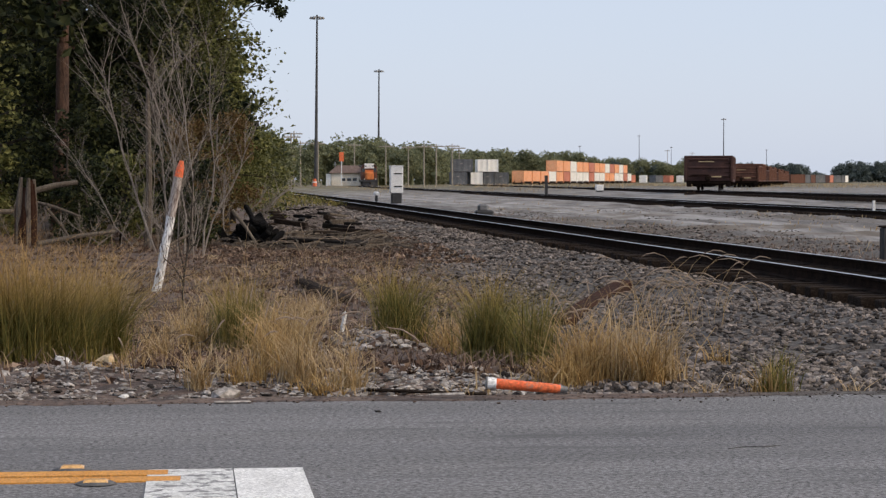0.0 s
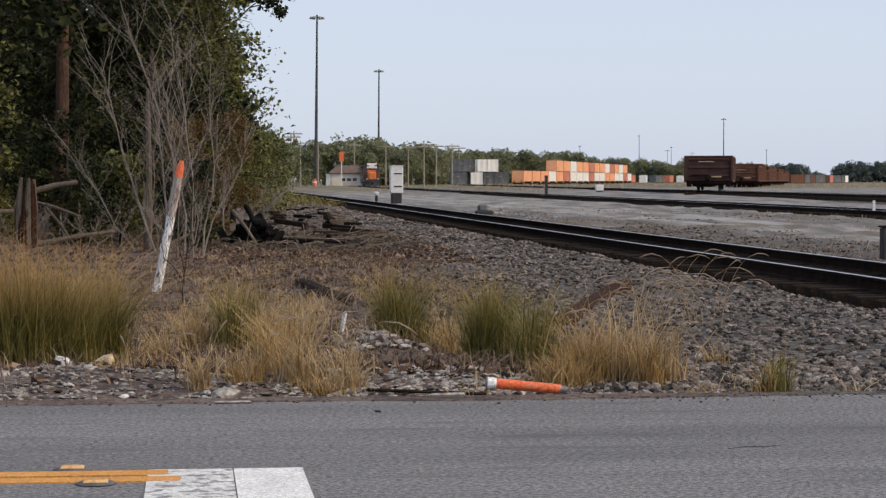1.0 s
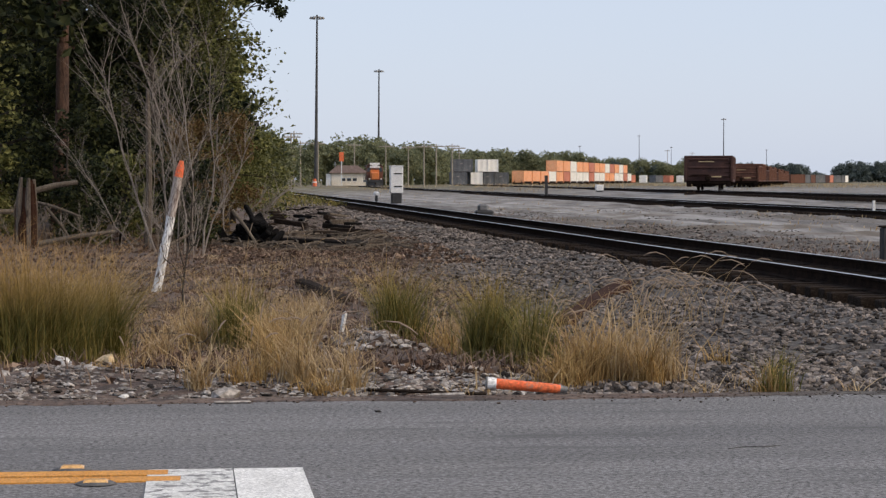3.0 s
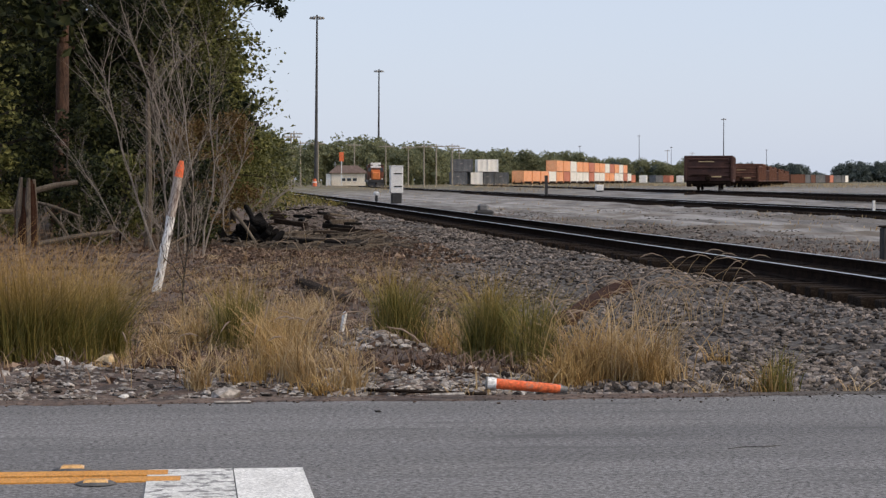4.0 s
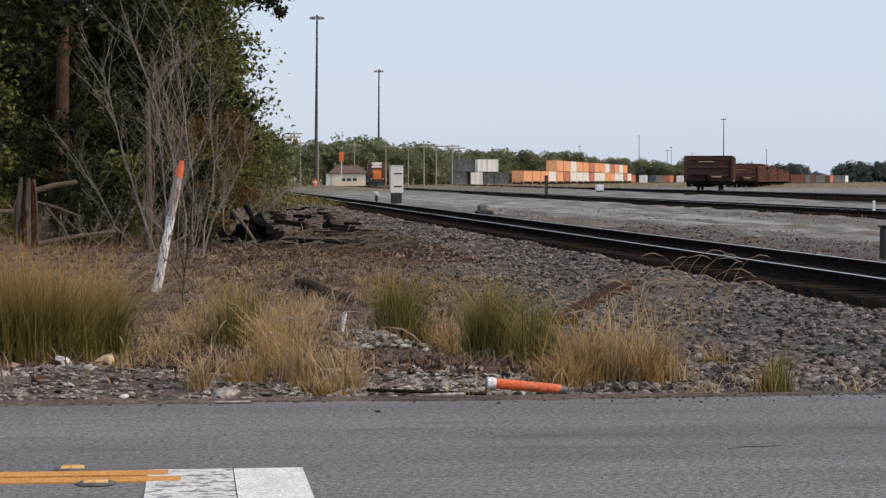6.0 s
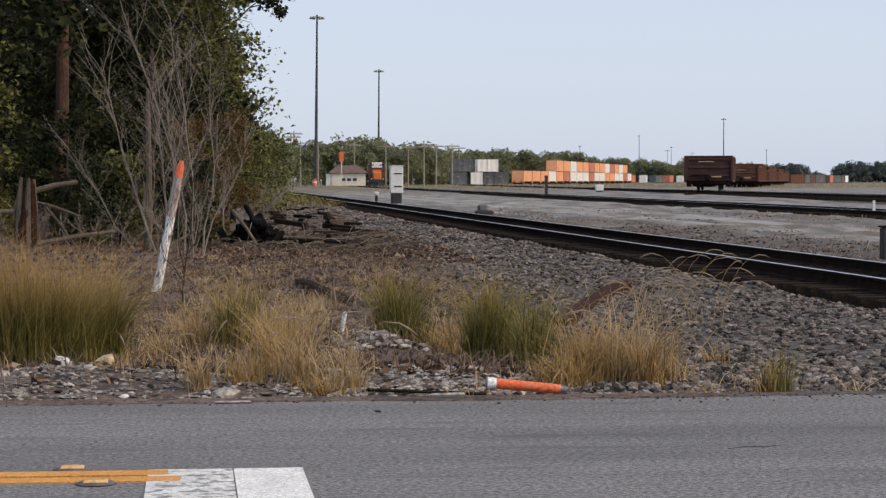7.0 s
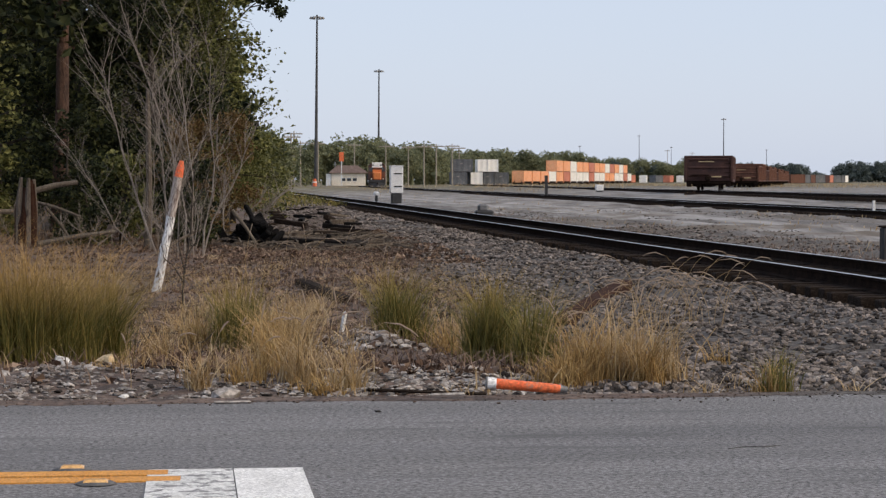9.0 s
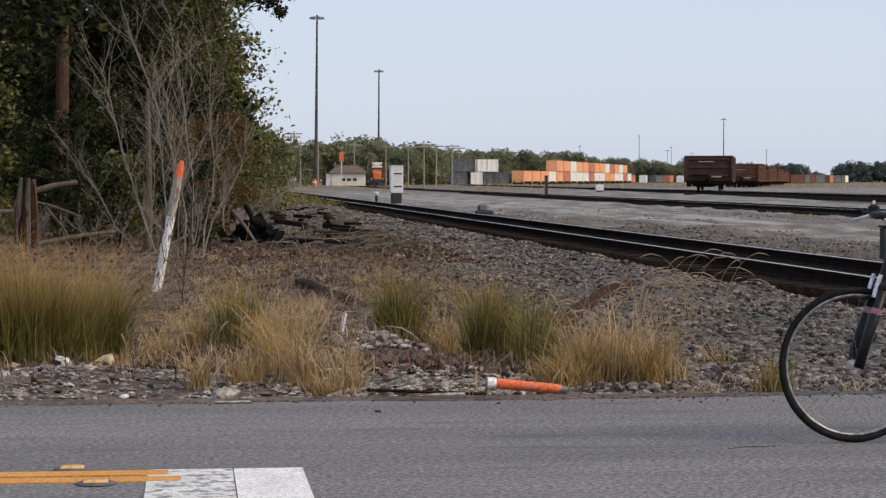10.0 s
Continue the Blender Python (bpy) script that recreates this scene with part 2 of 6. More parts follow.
M_CAR = surf("oxide_red_wagon_steel", (0.040, 0.017, 0.014), (0.075, 0.031, 0.024), 1.2, 0.8, 0.2, c3=(0.20, 0.12, 0.09), fine=14, spots=0.66)
M_CAR_B = surf("brown_wagon_steel", (0.09, 0.036, 0.022), (0.15, 0.06, 0.036), 1.2, 0.8, 0.2, c3=(0.22, 0.14, 0.10), fine=14, spots=0.64)
M_LOCO = surf("orange_locomotive_paint", (0.52, 0.13, 0.03), (0.66, 0.20, 0.05), 0.8, 0.5, 0.05, c3=(0.28, 0.09, 0.04), spots=0.64)
M_LAMP = surf("lamp_lens", (0.8, 0.8, 0.75), (0.85, 0.85, 0.8), 4, 0.15, 0)
M_GLASS = surf("dark_window_glass", (0.015, 0.018, 0.02), (0.03, 0.035, 0.04), 1, 0.06, 0, spec=0.8)
M_WALL = surf("cream_siding", (0.74, 0.66, 0.54), (0.82, 0.75, 0.64), 0.6, 0.8, 0.1)
M_ROOF = surf("brown_shingle", (0.10, 0.068, 0.058), (0.17, 0.12, 0.10), 1.5, 0.9, 0.4)
M_POLE = surf("utility_pole_timber", (0.27, 0.235, 0.19), (0.38, 0.34, 0.28), 1.0, 0.9, 0.3)
M_BOX_ORANGE = surf("orange_container_paint", (0.84, 0.33, 0.14), (0.90, 0.44, 0.23), 0.4, 0.55, 0.05, c3=(0.55, 0.17, 0.06), spots=0.66)
M_BOX_RED = surf("faded_red_container_paint", (0.48, 0.14, 0.08), (0.60, 0.22, 0.13), 0.4, 0.55, 0.05, c3=(0.35, 0.12, 0.08), spots=0.66)
M_BOX_WHITE = surf("white_container_paint", (0.82, 0.79, 0.74), (0.88, 0.86, 0.82), 0.4, 0.55, 0.05, c3=(0.58, 0.55, 0.50), spots=0.68)
M_BOX_GREY = surf("grey_container_paint", (0.075, 0.08, 0.09), (0.13, 0.135, 0.145), 0.4, 0.55, 0.05, c3=(0.30, 0.27, 0.25), spots=0.60)
M_TYRE = surf("tyre_rubber", (0.008, 0.008, 0.008), (0.018, 0.017, 0.017), 14, 0.8, 0.2, spec=0.12)
M_RIM = surf("brushed_alloy", (0.26, 0.25, 0.25), (0.36, 0.35, 0.35), 14, 0.45, 0.05, metal=1.0)
M_FRAME = surf("black_frame_enamel", (0.006, 0.006, 0.008), (0.014, 0.013, 0.016), 9, 0.4, 0, spec=0.25)
M_PINK = surf("pink_decal", (0.30, 0.13, 0.17), (0.38, 0.18, 0.22), 9, 0.4, 0)
M_SILVER = surf("satin_aluminium", (0.55, 0.55, 0.56), (0.66, 0.66, 0.67), 12, 0.35, 0.05, metal=0.7)


# ---- mesh helpers ----
class Geo:
    def __init__(self):
        self.v, self.f, self.smooth = [], [], False

    def add(self, verts, faces):
        k = len(self.v)
        self.v.extend(verts)
        self.f.extend(tuple(i + k for i in f) for f in faces)
        return self

    def box(self, c, s, m=None, bevel=0.0):
        """A box with chamfered edges."""
        hx, hy, hz = s[0] / 2, s[1] / 2, s[2] / 2
        b = min(bevel, hx * 0.9, hy * 0.9, hz * 0.9)
        if b <= 0:
            vs = [Vector((x, y, z)) for x in (-hx, hx) for y in (-hy, hy) for z in (-hz, hz)]
            fs = [(0, 1, 3, 2), (4, 6, 7, 5), (0, 4, 5, 1), (2, 3, 7, 6), (0, 2, 6, 4), (1, 5, 7, 3)]
        else:
            ring = [(hx - b, hy), (hx, hy - b), (hx, -hy + b), (hx - b, -hy), (-hx + b, -hy), (-hx, -hy + b), (-hx, hy - b), (-hx + b, hy)]
            inner = [(x * (1 - b / hx), y * (1 - b / hy)) for x, y in ring]
            vs = [Vector((x, y, -hz)) for x, y in inner] + [Vector((x, y, -hz + b)) for x, y in ring] + [Vector((x, y, hz - b)) for x, y in ring] + [Vector((x, y, hz)) for x, y in inner]
            fs = [tuple(range(8)), tuple(range(31, 23, -1))]
            for r in range(3):
                for i in range(8):
                    j = (i + 1) % 8
                    fs.append((r * 8 + j, r * 8 + i, r * 8 + 8 + i, r * 8 + 8 + j))
        c = Vector(c)
        vs = [(m @ v if m else v) + c for v in vs]
        return self.add([tuple(v) for v in vs], fs)

    def tube(self, pts, radii, n=8, cap=True):
        """A round bar through the points, with a radius at each."""
        pts = [Vector(p) for p in pts]
        if not isinstance(radii, (list, tuple)):
            radii = [radii] * len(pts)
        vs, fs, side = [], [], None
        for i, p in enumerate(pts):
            d = (pts[min(i + 1, len(pts) - 1)] - pts[max(i - 1, 0)]).normalized()
            if side is None:
                side = d.orthogonal().normalized()
            side = (side - d * side.dot(d)).normalized()
            up = d.cross(side)
            for k in range(n):
                a = 2 * math.pi * k / n
                vs.append(tuple(p + (side * math.cos(a) + up * math.sin(a)) * radii[i]))
        for i in range(len(pts) - 1):
            for k in range(n):
                j = (k + 1) % n
                fs.append((i * n + k, i * n + j, i * n + n + j, i * n + n + k))
        if cap:
            fs += [tuple(range(n - 1, -1, -1)), tuple(range((len(pts) - 1) * n, len(pts) * n))]
        return self.add(vs, fs)

    def ring(self, c, axis, big, small, n=40, k=8):
        """A torus."""
        c, axis = Vector(c), Vector(axis).normalized()
        a1 = axis.orthogonal().normalized()
        a2 = axis.cross(a1)
        vs, fs = [], []
        for i in range(n):
            t = 2 * math.pi * i / n
            out = a1 * math.cos(t) + a2 * math.sin(t)
            for j in range(k):
                s = 2 * math.pi * j / k
                vs.append(tuple(c + out * (big + small * math.cos(s)) + axis * small * math.sin(s)))
        for i in range(n):
            for j in range(k):
                fs.append((i * k + j, ((i + 1) % n) * k + j, ((i + 1) % n) * k + (j + 1) % k, i * k + (j + 1) % k))
        return self.add(vs, fs)

    def prism(self, outline, x0, x1):
        """An outline of (y, z) drawn out along x."""
        n = len(outline)
        vs = [(x0, y, z) for y, z in outline] + [(x1, y, z) for y, z in outline]
        fs = [(i, (i + 1) % n, n + (i + 1) % n, n + i) for i in range(n)] + [tuple(range(n - 1, -1, -1)), tuple(range(n, 2 * n))]
        return self.add(vs, fs)

    def stone(self, c, r, rng, flat=0.7):
        """A broken stone of 12 corners."""
        g = (1 + 5 ** 0.5) / 2
        base = [(-1, g, 0), (1, g, 0), (-1, -g, 0), (1, -g, 0), (0, -1, g), (0, 1, g), (0, -1, -g), (0, 1, -g), (g, 0, -1), (g, 0, 1), (-g, 0, -1), (-g, 0, 1)]
        fs = [(0, 11, 5), (0, 5, 1), (0, 1, 7), (0, 7, 10), (0, 10, 11), (1, 5, 9), (5, 11, 4), (11, 10, 2), (10, 7, 6), (7, 1, 8), (3, 9, 4), (3, 4, 2), (3, 2, 6), (3, 6, 8), (3, 8, 9), (4, 9, 5), (2, 4, 11), (6, 2, 10), (8, 6, 7), (9, 8, 1)]
        a = rng.random() * 6.28
        ca, sa = math.cos(a), math.sin(a)
        sx, sy, sz = rng.uniform(0.7, 1.4), rng.uniform(0.6, 1.1), flat * rng.uniform(0.7, 1.1)
        vs = []
        for x, y, z in base:
            k = r * 0.53 * rng.uniform(0.6, 1.3)
            x, y, z = x * k * sx, y * k * sy, z * k * sz
            vs.append((c[0] + x * ca - y * sa, c[1] + x * sa + y * ca, c[2] + z))
        return self.add(vs, fs)

    def blade(self, p, h, lean, w, bend, seg=3):
        """A grass blade from p, tapering, leaning by the vector and drooping at the tip."""
        p, lean = Vector(p), Vector(lean)
        side = Vector((lean.y, -lean.x, 0))
        side = side.normalized() if side.length > 1e-5 else Vector((1, 0, 0))
        side = (side + Vector((0.8, 0, 0))).normalized()
        vs, fs = [], []
        for i in range(seg + 1):
            t = i / seg
            q = p + Vector((0, 0, h * (t - bend * t * t * t))) + lean * h * (t * t)
            ww = w * (1 - t) ** 0.7
            if i == seg:
                vs.append(tuple(q))
            else:
                vs += [tuple(q - side * ww), tuple(q + side * ww)]
        for i in range(seg - 1):
            fs.append((2 * i, 2 * i + 1, 2 * i + 3, 2 * i + 2))
        fs.append((2 * seg - 2, 2 * seg - 1, 2 * seg))
        return self.add(vs, fs)

    def leaf(self, p, s, rng):
        """One leaf, or a spray of leaves, as a bent diamond."""
        d = Vector((rng.gauss(0, 1), rng.gauss(0, 1), rng.gauss(0, 0.7))).normalized()
        o = d.orthogonal().normalized()
        o = (o * math.cos(rng.random() * 6.28) + d.cross(o) * math.sin(rng.random() * 6.28))
        p = Vector(p)
        nrm = d.cross(o) * s * 0.18
        return self.add([tuple(p - d * s * 0.5), tuple(p + o * s * 0.32 + nrm), tuple(p + d * s * 0.5), tuple(p - o * s * 0.32 + nrm)], [(0, 1, 2), (0, 2, 3)])

    def mesh(self, name):
        me = bpy.data.meshes.new(name)
        me.from_pydata(self.v, [], self.f)
        if self.smooth:
            me.polygons.foreach_set("use_smooth", [True] * len(me.polygons))
        me.update()
        return me


def part(name, geo, material, parent=None, label="", smooth=False):
    geo.smooth = smooth
    ob = new(name, geo.mesh(name))
    ob.data.materials.append(material)
    if parent:
        ob.parent = parent
    if label:
        tagged(ob, label)
    return ob


def thing(name, where, label, category, group="", kind=""):
    ob = new(name)
    ob.matrix_world = where
    ob.empty_display_size = 0.2
    return tagged(ob, label, category, group, kind)


def smoothstep(a, b, x):
    t = max(0.0, min(1.0, (x - a) / (b - a)))
    return t * t * (3 - 2 * t)


# ---- ground ----
TRACK_X = 8.55          # centre of the nearest track
RAIL_TOP = 0.04


def ground_z(x, y):
    """Height of the ground: level with the road at its edge, a shallow ditch beside the rails, the raised yard beyond."""
    if y < 11.9:
        return -0.03
    z = -0.04 - 0.26 * smoothstep(12.4, 20, y) * (1 - smoothstep(3.2, 7.2, x))
    z -= 0.10 * smoothstep(12.2, 14, y) * smoothstep(3.2, 7.2, x)
    z -= 0.11 * smoothstep(6.7, 7.15, x) * (1 - smoothstep(9.9, 10.4, x)) * (1 - smoothstep(90, 130, y))     # the ties stand clear of the stone
    z += 0.05 * smoothstep(10.5, 13, x) + 0.45 * smoothstep(27, 40, x) * smoothstep(90, 150, y) * (1 - smoothstep(310, 470, y))
    z += 0.5 * smoothstep(3.0, -8, x) * smoothstep(24, 60, y)
    z -= 0.5 * smoothstep(31, 32.5, x) * (1 - smoothstep(41, 52, x)) * smoothstep(330, 400, y) * (1 - smoothstep(445, 520, y))
    z += 0.20 * math.exp(-((x - 1.38) / 0.36) ** 2 - ((y - 17.6) / 1.9) ** 2)      # a low heap of rubble
    near = 1 - smoothstep(100, 190, y)
    rough = smoothstep(12.0, 12.6, y) * near * (1 - 0.8 * smoothstep(6.5, 7.2, x) * (1 - smoothstep(10, 11, x)))
    return z + rough * (0.11 * noise.noise((x * 0.75, y * 0.55, 0)) + 0.025 * noise.noise((x * 3, y * 3, 4)))


def build_ground():
    xs = [-3000, -1200, -500, -250, -120, -60, -35, -22] + [-15 + 0.4 * i for i in range(110)] + [32, 36, 41, 50, 62, 80, 110, 160, 240, 400, 700, 1300, 3000]
    ys = [-3000, -800, -200, -60, -20, 0, 6, 11.0] + [12.0 + 0.22 * i for i in range(60)] + [25.2 + 0.6 * i for i in range(60)] + [61.5 + 1.0 * i for i in range(50)] + [114, 119, 126, 135, 155, 190, 240, 320, 340, 370, 400, 430, 450, 480, 530, 700, 1200, 3000]
    g = Geo()
    for y in ys:
        for x in xs:
            g.v.append((x, y, ground_z(x, y)))
    w = len(xs)
    for j in range(len(ys) - 1):
        for i in range(w - 1):
            g.f.append((j * w + i, j * w + i + 1, j * w + w + i + 1, j * w + w + i))
    ob = part("ground", g, M_GROUND, smooth=True)
    return tagged(ob, "brown soil, grey crushed stone and dry weeds of a rail yard", "ground", kind="structure")


def build_road():
    rng = random.Random(3)
    g = Geo()
    xs = [-70, -40, -20, -10] + [-6 + 0.06 * i for i in range(240)] + [9, 12, 20, 40, 80]
    n = len(xs)
    for x in xs:
        edge = 11.87 + 0.025 * noise.noise((x * 1.3, 0, 0)) + 0.018 * noise.noise((x * 7, 0, 3))
        g.v += [(x, 2.5, -0.25), (x, 2.5, 0.0), (x, edge, 0.0), (x, edge + 0.03, -0.10)]
    for i in range(n - 1):
        for k in range(3):
            g.f.append((i * 4 + k, i * 4 + 4 + k, i * 4 + 5 + k, i * 4 + 1 + k))
    road = part("road", g, M_ASPHALT)
    tagged(road, "worn grey asphalt road with a ragged edge", "road", kind="structure")
    g = Geo()                                 # grit washed over the ragged edge
    for x in xs:
        y0 = 11.74 + 0.09 * noise.noise((x * 0.9, 5, 0)) + 0.05 * noise.noise((x * 5, 5, 3)) + 0.09 * smoothstep(1.8, 3.2, x)
        g.v += [(x, y0, 0.001), (x, y0 + 0.06, 0.005), (x, 11.97, 0.006), (x, 12.02, -0.12)]
    for i in range(n - 1):
        for k in range(3):
            g.f.append((i * 4 + k, i * 4 + 4 + k, i * 4 + 5 + k, i * 4 + 1 + k))
    for _ in range(900):
        x, y = rng.uniform(-3, 4.5), 11.95 - abs(rng.gauss(0, 0.14))
        g.stone((x, y, 0.005), rng.uniform(0.003, 0.010), rng, 0.6)
    tagged(part("road_edge_grit", g, M_GROUND), "brown grit washed onto the asphalt edge", "grit", kind="stuff")
    paint = (("yellow_line", -60, -0.09, 8.885, 9.025, M_YELLOW, "yellow"), ("yellow_line", -60, -0.04, 8.70, 8.835, M_YELLOW, "yellow"), ("stop_line", -0.17, 0.165, 4.6, 9.045, M_WHITE_WORN, "worn"), ("stop_line", 0.17, 0.445, 4.6, 9.04, M_WHITE_ROAD, "newer"))
    for name, x0, x1, y0, y1, m, what in paint:
        g = Geo().box(((x0 + x1) / 2, (y0 + y1) / 2, 0.002), (x1 - x0, y1 - y0, 0.008 if what != "worn" else 0.0065))
        part(name, g, m, road, {"yellow": "faded yellow centre line paint", "worn": "cracked and worn white stop line", "newer": "newer white stop line paint"}[what])
    part("crack", Geo().tube([(2.30, 9.50, 0.0005), (2.38, 9.56, 0.0005), (2.47, 9.55, 0.0005), (2.56, 9.60, 0.0005)], [0.002, 0.004, 0.004, 0.002], 5), M_DARK, road, "short dark crack")
    bark = part("bark_chip", Geo().stone((0, 0, 0), 0.022, rng, 0.35), M_DARK)
    bark.location = (0.93, 11.2, 0.006)
    tagged(bark, "dark chip of bark lying on the asphalt", "bark")
    for x, y in ((-0.47, 9.10), (-0.36, 8.665)):
        rm = thing("road_marker", pose(x, y, 0.0), "low amber reflector stuck to the road's centre line", "road marker", "reflectors along the centre line")
        part("base", Geo().tube([(0, 0, 0.004), (0, 0, 0.012)], [0.080, 0.060], 14), M_TAR, rm, "black bitumen pad")
        part("reflector", Geo().add([(-0.048, -0.045, 0.011), (0.048, -0.045, 0.011), (0.048, 0.045, 0.011), (-0.048, 0.045, 0.011), (-0.036, -0.02, 0.02), (0.036, -0.02, 0.02), (0.036, 0.02, 0.02), (-0.036, 0.02, 0.02)], [(0, 1, 5, 4), (1, 2, 6, 5), (2, 3, 7, 6), (3, 0, 4, 7), (4, 5, 6, 7)]), M_REFLECTOR, rm)
    return road


# ---- tracks ----
RAIL_PROFILE = [(-0.07, -0.17), (0.07, -0.17), (0.07, -0.158), (0.012, -0.135), (0.012, -0.045), (0.036, -0.035), (0.036, -0.004), (-0.036, -0.004), (-0.036, -0.035), (-0.012, -0.045), (-0.012, -0.135), (-0.07, -0.158)]


def rail_geo(line, off, outline):
    """A rail of that profile along a polyline of (x, y, z of the rail top), set off sideways."""
    g, n = Geo(), len(outline)
    for i, p in enumerate(line):
        a, b = Vector(line[max(i - 1, 0)]), Vector(line[min(i + 1, len(line) - 1)])
        d = (b - a).normalized()
        s = Vector((d.y, -d.x, 0)).normalized()
        c = Vector(p) + s * off
        g.v += [tuple(c + s * u + Vector((0, 0, w))) for u, w in outline]
    for i in range(len(line) - 1):
        for k in range(n):
            j = (k + 1) % n
            g.f.append((i * n + k, i * n + j, i * n + n + j, i * n + n + k))
    g.f += [tuple(range(n)), tuple(range(len(line) * n - 1, (len(line) - 1) * n - 1, -1))]
    return g


def build_track(label, line, ties_to=0.0, tie_step=0.53):
    tr = thing("railway_track", Matrix(), label, "railway track", "tracks of the rail yard")
    for off in (-0.754, 0.754):
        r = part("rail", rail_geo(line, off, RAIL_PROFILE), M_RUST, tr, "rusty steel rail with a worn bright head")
        part("rail_head", rail_geo(line, off, [(-0.030, -0.003), (0.030, -0.003), (0.026, 0.0), (-0.026, 0.0)]), M_RAILHEAD, r, "bright worn running surface")
    rng = random.Random(len(line))
    shared = Geo().box((0, 0, 0), (2.6, 0.23, 0.17), bevel=0.015).mesh("tie")
    shared.materials.append(M_TIE)
    y, made, rest = line[0][1], 0, Geo()
    while y < ties_to:
        for a, b in zip(line, line[1:]):
            if a[1] <= y <= b[1]:
                t = (y - a[1]) / (b[1] - a[1])
                x, z = a[0] + t * (b[0] - a[0]), a[2] + t * (b[2] - a[2])
        m = Matrix.Translation((x + rng.uniform(-0.05, 0.05), y, z - 0.245 + rng.uniform(-0.012, 0.012))) @ Euler((0, rng.uniform(-0.008, 0.008), rng.uniform(-0.03, 0.03))).to_matrix().to_4x4()
        if made < 130 and y > 14:
            ob = new("tie", shared)
            ob.parent = tr
            ob.matrix_world = m
            made += 1
        else:
            rest.box(m.translation, (2.6, 0.23, 0.17))
        y += tie_step
    if rest.f:
        tagged(part("tie", rest, M_TIE, tr), kind="stuff")
    return tr


def straight(x0, y0, x1, y1, z0, z1, n=12):
    return [(x0 + (x1 - x0) * i / n, y0 + (y1 - y0) * i / n, z0 + (z1 - z0) * i / n) for i in range(n + 1)]


def build_tracks():
    main = straight(TRACK_X, -20, TRACK_X + 0.05, 150, RAIL_TOP, RAIL_TOP)
    main += [(TRACK_X + 0.05 + 0.9 * (i / 10) ** 2, 150 + 14 * i, RAIL_TOP - 0.002 * i) for i in range(1, 11)]
    main += [(10.6, 330, 0.0), (13.5, 370, 0.0), (18, 410, 0.0)]
    build_track("dark rusty railway track on worn timber ties", main, 190)
    build_track("second railway track across the gravel service road", straight(22.2, 30, 27.0, 300, 0.16, 0.10) + [(30, 420, 0.05)], 200, 0.55)
    build_track("railway track in the middle of the yard", straight(33.5, 60, 40.0, 330, 0.38, 0.46), 200, 0.6)
    build_track("railway track carrying parked open wagons", straight(34.6, 150.3, 110, 415, 0.39, 0.25), 195, 0.6)
    build_track("railway track of the distant locomotive", straight(34.9, 385, 34.2, 460, -0.47, -0.47), 0)


